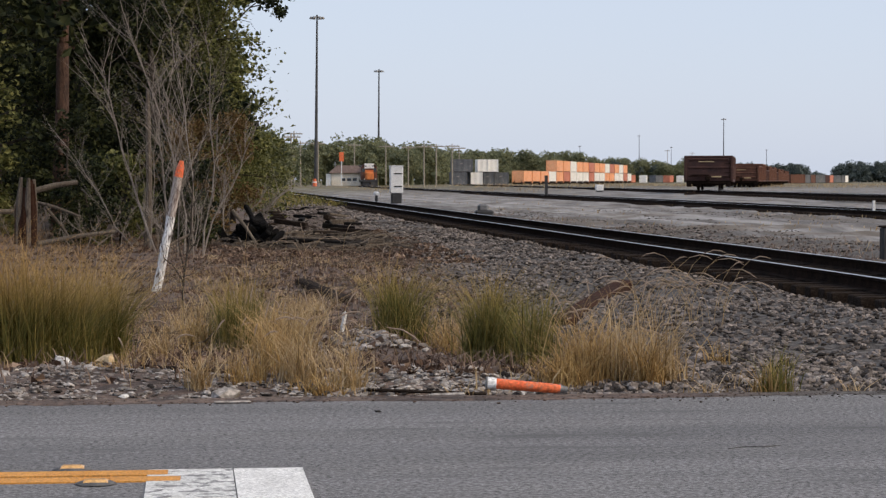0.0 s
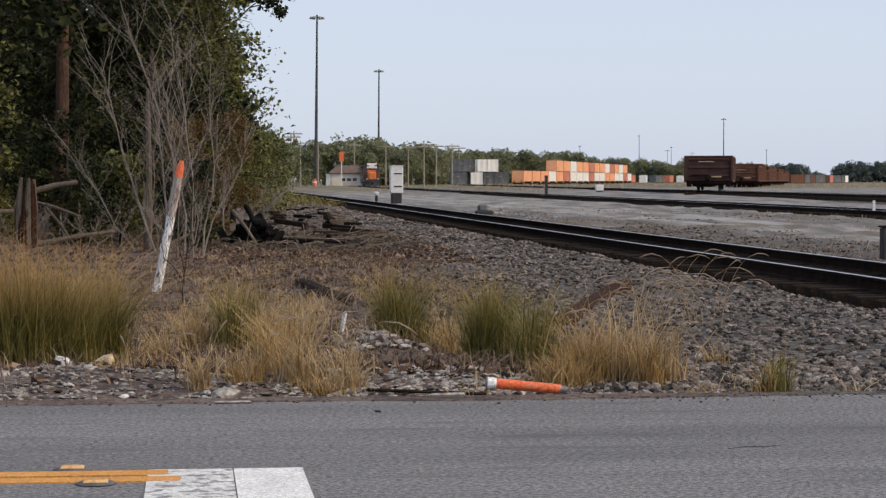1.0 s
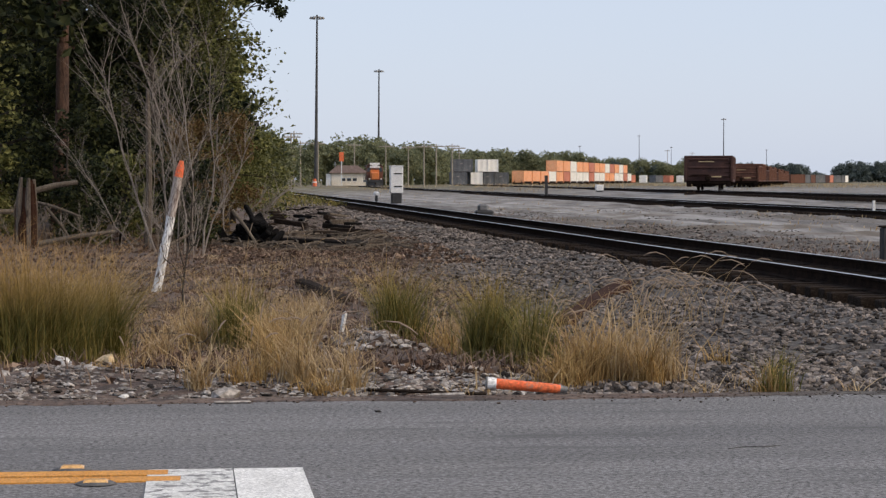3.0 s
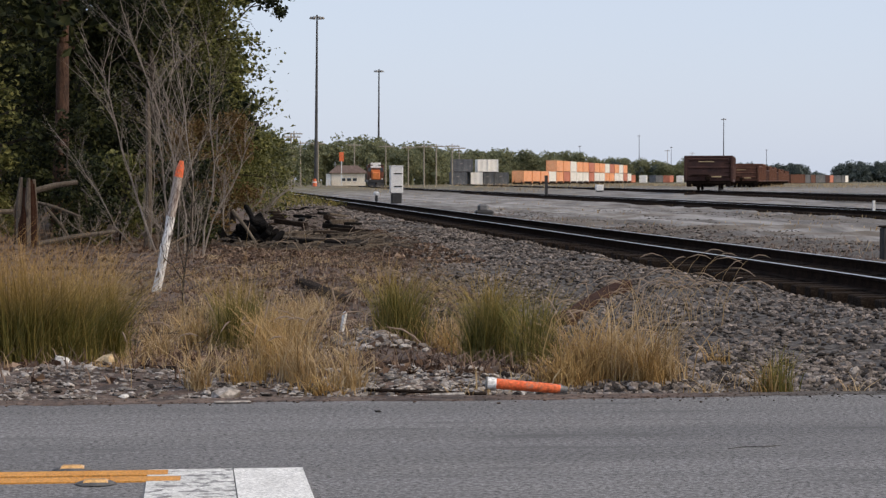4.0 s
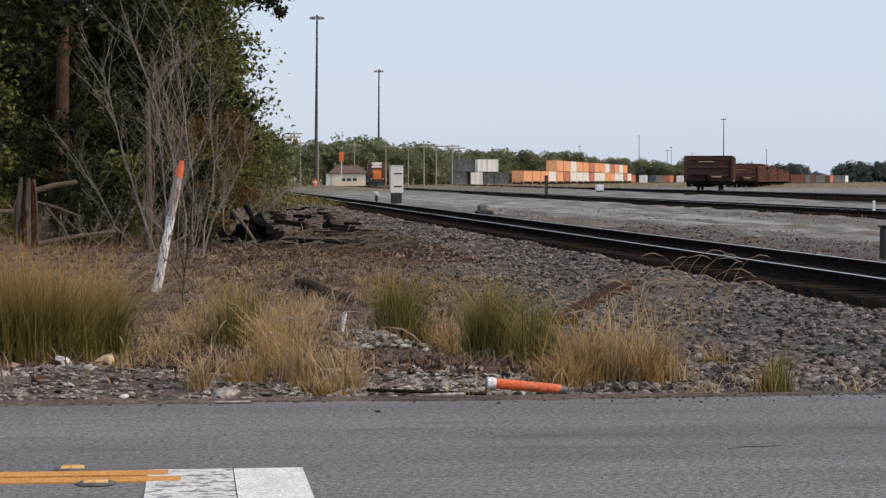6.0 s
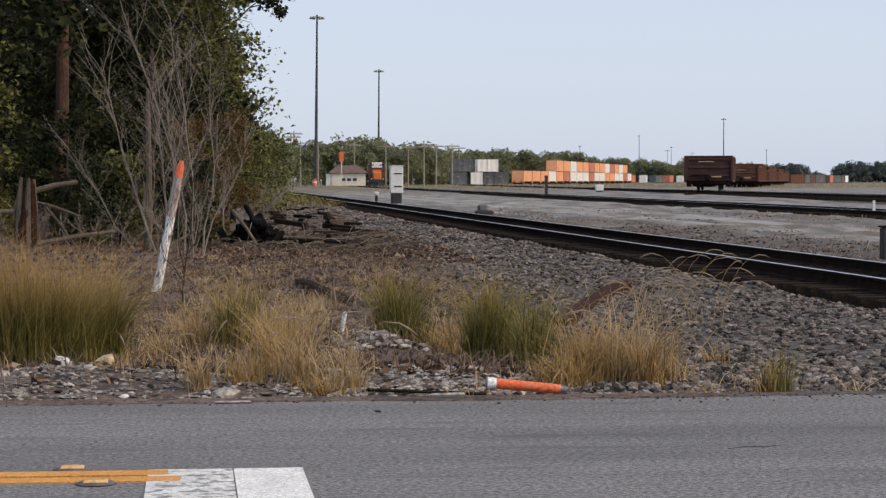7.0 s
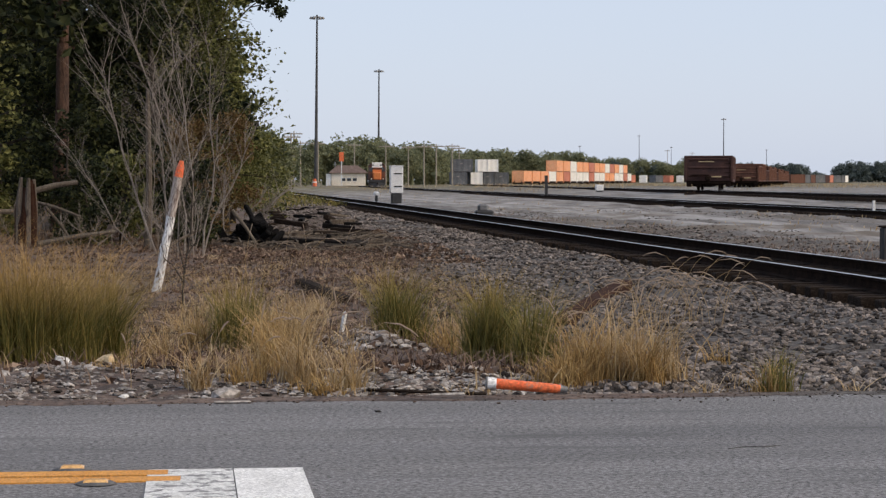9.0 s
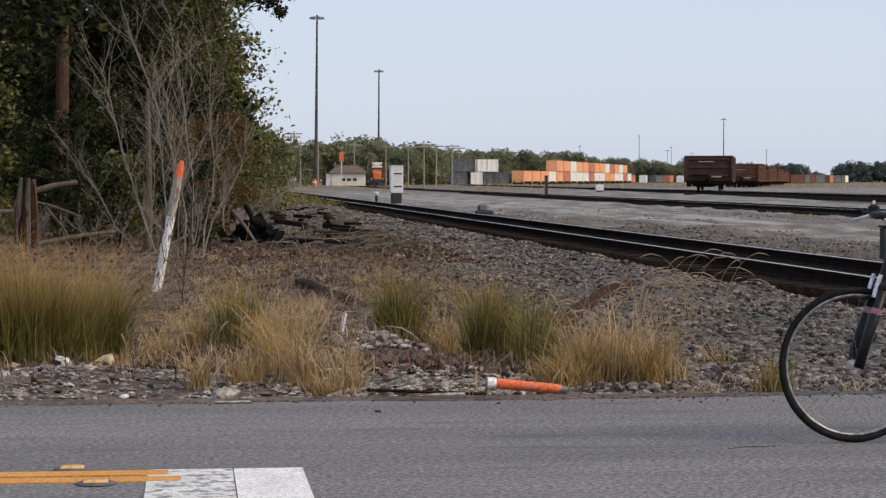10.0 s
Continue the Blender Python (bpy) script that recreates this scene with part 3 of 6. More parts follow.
def build_ballast():
    """Loose crushed stone: finer near the road, up the shoulder and between the rails."""
    rng = random.Random(11)
    g = Geo()
    count = 0
    while count < 28500:
        y = 12.06 + (rng.random() ** 1.7) * 46
        x = rng.uniform(1.2, 7.3)
        if rng.random() < 0.10:
            x = rng.uniform(9.7, 12.5)
        bound = 2.3 + 2.9 * smoothstep(12, 55, y) + 0.7 * noise.noise((x * 0.5, y * 0.5, 9))
        if x < bound - 0.5 * rng.random():
            if rng.random() > 0.07:
                continue
        r = rng.uniform(0.014, 0.036) * (1 + 0.012 * (y - 12))
        z = ground_z(x, y)
        g.stone((x, y, z + r * 0.25), r, rng)
        count += 1
    tagged(part("ballast_stones", g, M_STONE), "loose grey crushed stone along the railway track", "ballast", kind="stuff")
    g = Geo()
    for _ in range(6500):
        y = 45 + rng.random() ** 1.2 * 85
        x = rng.uniform(2.4, 7.2)
        r = rng.uniform(0.03, 0.075) * (1.7 if rng.random() < 0.06 else 1) * (0.7 + 0.006 * y)
        g.stone((x, y, ground_z(x, y)), r, rng, 0.6)
    tagged(part("bank_stones", g, M_STONE), "coarse grey stone along the track shoulder", "ballast", kind="stuff")
    g = Geo()
    for _ in range(15000):
        y = 26 + rng.random() ** 1.4 * 70
        x = 9.7 + rng.random() ** 1.6 * (2 + 0.3 * y)
        if noise.noise((x * 0.5, y * 0.12, 5)) < -0.05 + 0.3 * (abs(x - 15.4) < 1.9):
            continue
        r = rng.uniform(0.012, 0.034) * (1 + 0.006 * y)
        g.stone((x, y, ground_z(x, y)), r, rng, 0.45)
    tagged(part("yard_gravel", g, M_STONE), "loose grey stone strewn over the service road", "gravel", kind="stuff")
    g = Geo()
    pale = Geo()
    for k in range(9000):
        x, y = rng.uniform(-3.2, 1.9), 11.93 + rng.random() ** 1.4 * 3.4
        r = rng.uniform(0.006, 0.026) * (1.6 if rng.random() < 0.07 else 1)
        if k % 2 == 0:
            pale.stone((x, y, ground_z(x, y) + r * 0.2), r * 0.9, rng, 0.5)
            continue
        g.stone((x, y, ground_z(x, y) + r * 0.2), r, rng, 0.5)
    for k in range(900):
        x, y = rng.gauss(1.35, 0.16), rng.uniform(16.2, 20.2)
        r = rng.uniform(0.012, 0.045)
        (pale if k % 3 else g).stone((x, y, ground_z(x, y) + r * 0.5), r, rng, 0.6)
    for k in range(1500):
        x, y = rng.uniform(0.75, 2.0), 12.0 + rng.random() * 3.2
        r = rng.uniform(0.008, 0.03)
        pale.stone((x, y, ground_z(x, y) + r * 0.3), r, rng, 0.55)
    tagged(part("verge_rubble", g, M_STONE), "scattered grey gravel and rubble on the road verge", "gravel", kind="stuff")
    tagged(part("verge_chippings", pale, M_CHIP), "pale stone chippings on the road verge", "gravel", kind="stuff")
    # the nearest stones singly
    kinds = []
    for k in range(7):
        me = Geo().stone((0, 0, 0), 1.0, rng, 0.75).mesh("stone")
        me.materials.append((M_STONE, M_STONE, M_CHIP)[k % 3])
        kinds.append(me)
    for k in range(300):
        x, y = rng.uniform(2.45, 4.3), 11.95 + rng.random() ** 1.3 * 1.7
        ob = new("stone", kinds[k % 7])
        q = rng.uniform(0.016, 0.034)
        ob.parent = GROUND
        ob.matrix_world = Matrix.LocRotScale((x, y, ground_z(x, y) + q * 0.45), Euler((rng.gauss(0, 0.3), rng.gauss(0, 0.3), rng.random() * 6.28)), (q * rng.uniform(0.8, 1.3), q, q))
    # larger pale lumps
    for x, y, r, m, lab in ((-0.84, 15.2, 0.085, M_PALESTONE, "pale broken concrete lump on the verge"), (-0.78, 15.05, 0.05, M_CHIP, "grey broken stone on the verge"), (-0.55, 14.9, 0.075, M_TANSTONE, "tan broken stone on the verge"), (0.31, 14.6, 0.05, M_PALESTONE, "small white stone in the gravel"), (0.20, 12.5, 0.075, M_CHIP, "grey broken stone at the road edge"), (-1.15, 14.2, 0.06, M_CHIP, "grey broken stone on the verge"), *((1.26 + 0.032 * k + 0.06 * math.sin(k * 2.3), 19.4 - 0.19 * k + 0.2 * math.sin(k * 1.7), 0.060 - 0.002 * k, M_PALESTONE if k % 4 == 1 else M_CHIP, "pale broken stone among dry grass") for k in range(14)), (-0.35, 12.06, 0.03, M_PALESTONE, "small white stone on the road edge")):
        o = part("stone", Geo().stone((0, 0, 0), r, rng, 0.6), m)
        o.location = (x, y, (ground_z(x, y) if y > 12.2 else 0.0) + r * 0.3)
        tagged(o, lab, "stone", "pale stones on the verge")


# ---- plants ----
def grass_tuft(name, x, y, width, depth, h, n, material, label, seed, droop=0.4, spread=0.62, group="grass tufts on the verge"):
    """A tuft of separate blades; the origin is at its foot, where it sways."""
    rng = random.Random(seed)
    g = Geo()
    for _ in range(n):
        px, py = rng.gauss(0, 0.38) * width, rng.gauss(0, 0.38) * depth
        hh = h * 1.38 * (0.28 + 0.72 * rng.random() ** 1.7)
        lean = (rng.gauss(0.05, spread) * 0.6, rng.gauss(0, spread) * 0.6, 0)
        g.blade((px, py, ground_z(x + px, y + py) - ground_z(x, y) - 0.02), hh, lean, rng.uniform(0.0018, 0.0052), rng.uniform(0, droop))
    ob = part(name, g, material)
    ob.location = (x, y, ground_z(x, y))
    return tagged(ob, label, "grass", group, "stuff")


SWAYING = []


def build_grass():
    green, gold, dry = M_GRASS_GREEN, M_GRASS_GOLD, M_GRASS_DRY
    rows = (
        (-2.35, 16.6, 0.55, 0.6, 1.07, 1125, green, "tall green grass with golden tips"),
        (-1.75, 16.4, 0.40, 0.5, 1.02, 1375, green, "tall green grass with golden tips"),
        (-1.20, 16.4, 0.28, 0.4, 0.88, 1625, green, "tall green grass with golden tips"),
        (-0.90, 16.6, 0.24, 0.4, 0.83, 1375, green, "tall green grass with golden tips"),
        (-0.62, 17.2, 0.16, 0.3, 0.80, 1000, green, "tall green grass with golden tips"),
        (-1.15, 17.6, 0.55, 0.4, 0.88, 1000, gold, "tall golden grass on the soil"),
        (-0.78, 18.0, 0.25, 0.3, 0.76, 525, gold, "tall golden grass on the soil"),
        (-0.25, 18.3, 0.16, 0.3, 0.34, 200, dry, "short dry grass beside the leaning marker post"),
        (0.05, 19.4, 0.20, 0.3, 0.42, 330, gold, "golden grass beside the leaning marker post"),
        (0.38, 19.2, 0.22, 0.3, 0.67, 1000, green, "green grass beside the leaning marker post"),
        (0.64, 18.6, 0.15, 0.3, 0.52, 420, gold, "dry golden grass on the verge"),
        (0.80, 17.2, 0.15, 0.3, 0.44, 300, gold, "dry golden grass on the verge"),
        (0.50, 13.6, 0.15, 0.25, 0.52, 210, gold, "sparse golden grass on the verge"),
        (0.64, 13.1, 0.15, 0.2, 0.48, 190, dry, "dry straw-coloured grass at the road edge"),
        (0.04, 12.9, 0.08, 0.12, 0.42, 150, dry, "thin dry stalks at the road edge"),
        (0.33, 13.1, 0.16, 0.2, 0.30, 120, gold, "low golden grass at the road edge"),
        (0.90, 12.8, 0.12, 0.15, 0.33, 150, dry, "dry straw-coloured grass at the road edge"),
        (0.74, 12.6, 0.22, 0.12, 0.15, 260, gold, "low tawny growth at the road edge"),
        (-0.50, 14.3, 0.22, 0.15, 0.10, 160, gold, "low tawny growth among the rubble"),
        (1.66, 17.8, 0.24, 0.3, 0.62, 1375, green, "green grass tuft in the ditch"),
        (1.92, 17.0, 0.14, 0.2, 0.40, 240, gold, "golden grass in the ditch"),
        (2.05, 15.5, 0.19, 0.25, 0.62, 1500, green, "dense green grass tuft in the ditch"),
        (2.28, 14.9, 0.18, 0.2, 0.56, 650, green, "green and golden grass tuft in the ditch"),
        (2.35, 13.2, 0.24, 0.25, 0.47, 620, gold, "golden dry grass at the road edge"),
        (2.16, 12.9, 0.22, 0.18, 0.25, 500, gold, "short golden grass beside the fallen tube"),
        (2.60, 13.1, 0.20, 0.25, 0.55, 260, dry, "tall dry seeding grass"),
        (-0.05, 21.0, 0.30, 0.4, 0.40, 260, dry, "straw-coloured grass on the brown soil"),
        (0.50, 21.6, 0.35, 0.4, 0.42, 320, dry, "straw-coloured grass on the brown soil"),
        (0.98, 20.6, 0.25, 0.3, 0.42, 240, dry, "straw-coloured grass on the brown soil"),
        (1.15, 22.8, 0.30, 0.4, 0.38, 220, dry, "straw-coloured grass on the brown soil"),
        (0.25, 24.0, 0.50, 0.5, 0.34, 260, dry, "straw-coloured grass on the brown soil"),
        (1.30, 25.2, 0.40, 0.5, 0.30, 200, dry, "straw-coloured grass on the brown soil"),
        (2.38, 18.6, 0.28, 0.4, 0.38, 240, dry, "straw-coloured grass in the ditch"),
        (2.55, 20.6, 0.30, 0.4, 0.36, 180, dry, "straw-coloured grass in the ditch"),
        (2.80, 13.2, 0.17, 0.2, 0.46, 210, dry, "wispy dry seeding grass"),
        (2.64, 12.9, 0.14, 0.15, 0.42, 220, gold, "golden dry grass at the road edge"),
        (3.25, 12.30, 0.12, 0.12, 0.27, 170, green, "yellow-green tuft at the road edge"),
        (3.20, 12.30, 0.13, 0.12, 0.26, 120, gold, "yellow-green tuft at the road edge"),
        (3.45, 14.6, 0.10, 0.1, 0.22, 60, gold, "small dry tuft in the crushed stone"),
        (3.75, 14.0, 0.05, 0.05, 0.20, 30, green, "small green tuft in the crushed stone"),
        (2.85, 12.3, 0.15, 0.1, 0.17, 60, dry, "short dry stalks in the crushed stone"),
        (3.70, 12.3, 0.10, 0.1, 0.18, 36, dry, "short dry stalks in the crushed stone"),
    )
    for i, (x, y, w, d, h, n, m, lab) in enumerate(rows):
        SWAYING.append((grass_tuft("grass_tuft", x, y, w, d, h, n, m, lab, 100 + i, *((0.4, 0.62) if m is green else (0.65, 0.85))), i))
    # arching foxtail heads before the rails and thin stalks over the bank
    rng = random.Random(77)
    for k, (x, y, n, h) in enumerate(((4.75, 21.6, 22, 0.98), (4.35, 21.2, 12, 0.82), (3.95, 21.5, 9, 0.7), (5.6, 22.6, 5, 0.5), (3.35, 20.0, 7, 0.66), (2.75, 15.0, 6, 0.6), (1.4, 30, 6, 0.8), (2.2, 28, 6, 0.7), (0.8, 33, 6, 0.85), (2.6, 24, 5, 0.6), (2.0, 21, 5, 0.6), (2.9, 18, 5, 0.65), (1.7, 36, 6, 0.8), (2.6, 13.4, 8, 0.66), (0.45, 18.5, 7, 0.62), (1.05, 15.5, 9, 0.62), (-0.75, 16.6, 4, 0.8), (0.6, 13.2, 7, 0.6), (0.06, 13.0, 4, 0.5))):
        st = thing("foxtail_grass", pose(x, y, ground_z(x, y) - 0.02), "arching dry foxtail grass with seed heads", "grass", "seeding grass on the bank")
        for _ in range(n):
            arch = (0.9, 1.2, 1.5) if k < 4 else (0.2, 0.45, 0.9, 1.4)
            px, py, a = rng.gauss(0, 0.2), rng.gauss(0, 0.2), rng.choice((-1, 1, 1)) * rng.choice(arch) * rng.uniform(0.7, 1.1)
            hh = h * rng.uniform(0.6, 1.05)
            pts = [(px + a * hh * (t * t) * 0.55, py, hh * (t - 0.36 * abs(a) * t ** 5)) for t in (0, 0.2, 0.4, 0.6, 0.75, 0.87, 0.95, 1.0)]
            part("stalk", Geo().tube(pts[:6], [0.0025, 0.0024, 0.0022, 0.002, 0.0016, 0.0014], 4), M_GRASS_DRY, st)
            part("seed_head", Geo().tube(pts[4:], [0.002, 0.0055, 0.005, 0.0015], 5), M_SEED, st)
        SWAYING.append((st, 40 + k))
    # short dead growth and litter all over the soil
    g = Geo()
    for _ in range(42000):
        y = 13.2 + rng.random() ** 1.2 * 40
        x = rng.uniform(-0.06 * y - 2.6, 2.3 + 0.045 * y)
        if rng.random() < smoothstep(-0.5, 1.0, noise.noise((x * 0.8, y * 0.5, 2))) * 0.5:
            continue
        if y < 15.3 and x < 0.6 and rng.random() < 0.85:
            continue
        s = rng.uniform(0.03, 0.17)
        if rng.random() < 0.5:
            g.leaf((x, y, ground_z(x, y) + 0.015), rng.uniform(0.04, 0.12), rng)
        else:
            g.blade((x, y, ground_z(x, y) - 0.01), s * 1.6, (rng.gauss(0, 0.7), rng.gauss(0, 0.5), 0), 0.005, 0.4)
    for _ in range(9000):
        x, y = rng.uniform(0.4, 5.0), rng.uniform(38, 60)
        g.leaf((x, y, ground_z(x, y) + 0.02), rng.uniform(0.06, 0.16), rng)
    for _ in range(5000):                     # brown weeds between the track and the service road
        y = 26 + rng.random() ** 1.3 * 60
        x = 9.9 + abs(rng.gauss(0, 1.3))
        if noise.noise((x * 0.6, y * 0.15, 11)) < -0.1:
            continue
        g.blade((x, y, ground_z(x, y) - 0.01), rng.uniform(0.05, 0.17), (rng.gauss(0, 0.6), rng.gauss(0, 0.4), 0), 0.007, 0.3)
    tagged(part("leaf_litter", g, M_LITTER), "dead leaves, straw and twigs on the soil", "leaf litter", kind="stuff")
    g = Geo()
    for _ in range(7000):
        y = 12.5 + rng.random() ** 1.5 * 24
        x = rng.uniform(-0.05 * y - 2.4, 2.6 + 0.05 * y)
        dens = noise.noise((x * 0.9, y * 0.6, 7))
        if dens < 0.0 or (y < 14.6 and x < 0.1):
            continue
        g.blade((x, y, ground_z(x, y) - 0.01), rng.uniform(0.08, 0.32) * (0.6 + dens), (rng.gauss(0, 0.35), rng.gauss(0, 0.3), 0), 0.0035, 0.3)
    for _ in range(45):
        cy = 15.8 + rng.random() ** 1.2 * 26
        cx = rng.uniform(-0.055 * cy - 1.5, 2.3 + 0.045 * cy)
        for _ in range(38):
            a, q = rng.uniform(0, 6.28), rng.uniform(0.7, 1.6)
            x, y = cx + rng.gauss(0, 0.07), cy + rng.gauss(0, 0.07)
            g.blade((x, y, ground_z(x, y) - 0.01), rng.uniform(0.12, 0.34), (math.cos(a) * q, math.sin(a) * q, 0), 0.0045, 0.75, 4)
    for _ in range(4500):
        y = 28 + rng.random() ** 1.6 * 200
        x = rng.uniform(10.2, 14 + 0.30 * y)
        if noise.noise((x * 0.22, y * 0.07, 3)) < 0.05:
            continue
        g.blade((x, y, ground_z(x, y) - 0.01), rng.uniform(0.05, 0.2), (rng.gauss(0, 0.5), rng.gauss(0, 0.3), 0), 0.008 + 0.00008 * y, 0.3)
    for _ in range(9000):
        y = 130 + rng.random() * 330
        x = rng.uniform(11 + 0.03 * y, 20 + 0.28 * y)
        if noise.noise((x * 0.12, y * 0.03, 8)) < 0.02 + 0.5 * (1 - smoothstep(130, 260, y)):
            continue
        g.blade((x, y, ground_z(x, y) - 0.01), rng.uniform(0.15, 0.55), (rng.gauss(0, 0.4), rng.gauss(0, 0.3), 0), 0.03, 0.2)
    tagged(part("short_dry_grass", g, M_GRASS_DRY), "short dry straw-coloured grass on the bank", "grass", kind="stuff")


def build_green_strip():
    rng = random.Random(83)
    g = Geo()
    for _ in range(7000):
        y = 110 + rng.random() * 230
        x = rng.uniform(3.0 - 0.01 * y, 6.4 + 0.012 * y)
        g.blade((x, y, ground_z(x, y) - 0.01), rng.uniform(0.12, 0.45), (rng.gauss(0, 0.4), rng.gauss(0, 0.3), 0), 0.03, 0.2)
    tagged(part("green_grass_strip", g, M_GRASS_GREEN), "green grass strip between the track and the wood", "grass", kind="stuff")


def limbs(g, p, d, length, r, depth, rng, ends, spread=0.55, kids=3, rise=0.25):
    """Grow a forking limb; note where twigs end."""
    p, d = Vector(p), Vector(d).normalized()
    mid = p + d * length * 0.5 + Vector((rng.gauss(0, 0.04), rng.gauss(0, 0.04), 0)) * length
    q = p + d * length + Vector((0, 0, rise * length * 0.2))
    g.tube([p, mid, q], [r, r * 0.8, r * 0.55], 6 if r > 0.03 else 4, cap=False)
    ends.append(q)
    if depth == 0:
        return
    for k in range(kids):
        t = rng.uniform(0.45, 1.0)
        s = p.lerp(q, t)
        nd = (d + Vector((rng.gauss(0, spread), rng.gauss(0, spread), rng.gauss(rise, spread * 0.5)))).normalized()
        limbs(g, s, nd, length * rng.uniform(0.5, 0.75), r * rng.uniform(0.4, 0.6), depth - 1, rng, ends, spread, kids, rise)


def build_tree(name, x, y, height, crown_w, crown_lo, leaves, leaf_s, m_leaf, m_bark, label, seed, trunk_r=0.16, group="trees beside the tracks"):
    """A tree: tapered trunk, limbs, and a ragged crown of leaf sprays round the limb ends."""
    rng = random.Random(seed)
    z = ground_z(x, y)
    t = thing(name, pose(x, y, z - 0.05), label, "tree", group)
    g, ends = Geo(), []
    lean = Vector((rng.gauss(0, 0.02), rng.gauss(0, 0.02), 1))
    pts = [lean * (height * k / 5) + Vector((rng.gauss(0, 0.05), rng.gauss(0, 0.05), 0)) * (k > 0) for k in range(6)]
    g.tube(pts, [trunk_r * (1.25 if k == 0 else 1 - 0.16 * k) for k in range(6)], 9)
    n = max(7, int(height * 1.6))
    for i in range(n):
        f = crown_lo + (1 - crown_lo) * (i + rng.random()) / n
        k = min(int(f * 5), 4)
        p = pts[k].lerp(pts[k + 1], f * 5 - k)
        a = rng.random() * 6.28
        reach = crown_w * (0.45 + 0.75 * math.sin(math.pi * min(1, 0.22 + 0.74 * (f - crown_lo) / (1 - crown_lo)))) * rng.uniform(0.55, 1.0) * 0.30
        limbs(g, p, (math.cos(a), math.sin(a), rng.uniform(0.0, 0.5)), reach, trunk_r * 0.3, 2, rng, ends, 0.5, 3, 0.15)
    part("trunk", g, m_bark, t, smooth=True)
    c = Geo()
    for _ in range(leaves):
        e = rng.choice(ends)
        s = crown_w * 0.10
        c.leaf((e.x + rng.triangular(-2.2, 2.2) * s, e.y + rng.triangular(-2.2, 2.2) * s, e.z + rng.triangular(-1.8, 1.8) * s), leaf_s * rng.uniform(0.5, 1.3), rng)
    part("crown", c, m_leaf, t)
    return t


def build_layered_tree(x, y, height, base_r, low, boughs, leaves, leaf_s, m_leaf, label, seed, trunk_r=0.10):
    """A tree that narrows upwards, its boughs in drooping layers with dark gaps between them."""
    rng = random.Random(seed)
    t = thing("edge_tree", pose(x, y, ground_z(x, y) - 0.05), label, "tree", "trees beside the tracks")
    g, c = Geo(), Geo()
    g.tube([(0, 0, 0), (0.04, 0.02, height * 0.5), (0, 0, height)], [trunk_r, trunk_r * 0.7, trunk_r * 0.15], 8)
    for i in range(boughs):
        f = (i + rng.random()) / boughs
        z, a = low + (height - low) * f, i * 2.4 + rng.gauss(0, 0.3)
        reach = (base_r * (1 - f) ** 0.85 + 0.12) * rng.uniform(0.62, 1.08)
        d = Vector((math.cos(a), math.sin(a), 0))
        tip = Vector((0, 0, z)) + d * reach + Vector((0, 0, rng.uniform(-0.10, 0.22) * reach))
        mid = Vector((0, 0, z)) + d * reach * 0.5 + Vector((0, 0, 0.12 * reach))
        g.tube([(0, 0, z - 0.1), mid, tip], [0.028, 0.018, 0.006], 5, cap=False)
        for k in range(4):
            u = rng.uniform(0.3, 1.0)
            o = mid.lerp(tip, u) if u > 0.5 else Vector((0, 0, z)).lerp(mid, u * 2)
            o = o + Vector((rng.gauss(0, 0.14), rng.gauss(0, 0.14), rng.gauss(0, 0.05))) * reach
            r = 0.10 + 0.13 * reach
            for _ in range(int(leaves / boughs / 4)):
                c.leaf((o.x + rng.gauss(0, r), o.y + rng.gauss(0, r), o.z + rng.gauss(0, r * 0.45)), leaf_s * rng.uniform(0.5, 1.3), rng)
    part("trunk", g, M_DARKBARK, t, smooth=True)
    part("crown", c, m_leaf, t)
    return t


def build_bare_shrub(x, y, stems, height, fan, label, seed, lean=0.0, thick=1.0):
    rng = random.Random(seed)
    t = thing("bare_shrub", pose(x, y, ground_z(x, y) - 0.05), label, "shrub", "bare shrubs beside the tracks")
    for i in range(stems):
        g, ends = Geo(), []
        a = (i + 0.5) / stems * 2 - 1
        p = Vector((a * 0.25, rng.uniform(-0.2, 0.2), 0))
        d = Vector((a * fan + lean + rng.gauss(0, 0.06), rng.gauss(0, 0.12), 1)).normalized()
        r = rng.uniform(0.014, 0.026) * thick
        h = height * rng.uniform(0.75, 1.05) * (1 - 0.25 * abs(a))
        n = 7
        pts = [p]
        for k in range(n):
            d = (d + Vector((rng.gauss(0, 0.17), rng.gauss(0, 0.12), 0.05))).normalized()
            pts.append(pts[-1] + d * h / n)
        g.tube(pts, [r * (1 - 0.8 * k / n) for k in range(n + 1)], 6)
        for k in range(1, n + 1):
            for _ in range(1 if k < 3 else 4):
                q = pts[k - 1].lerp(pts[k], rng.random())
                nd = d + Vector((rng.gauss(0, 0.55), rng.gauss(0, 0.4), 0.25))
                limbs(g, q, nd, h * rng.uniform(0.10, 0.26), r * 0.32, 2, rng, ends, 0.5, 2, 0.2)
        part("stem", g, M_TWIG, t)
    return t


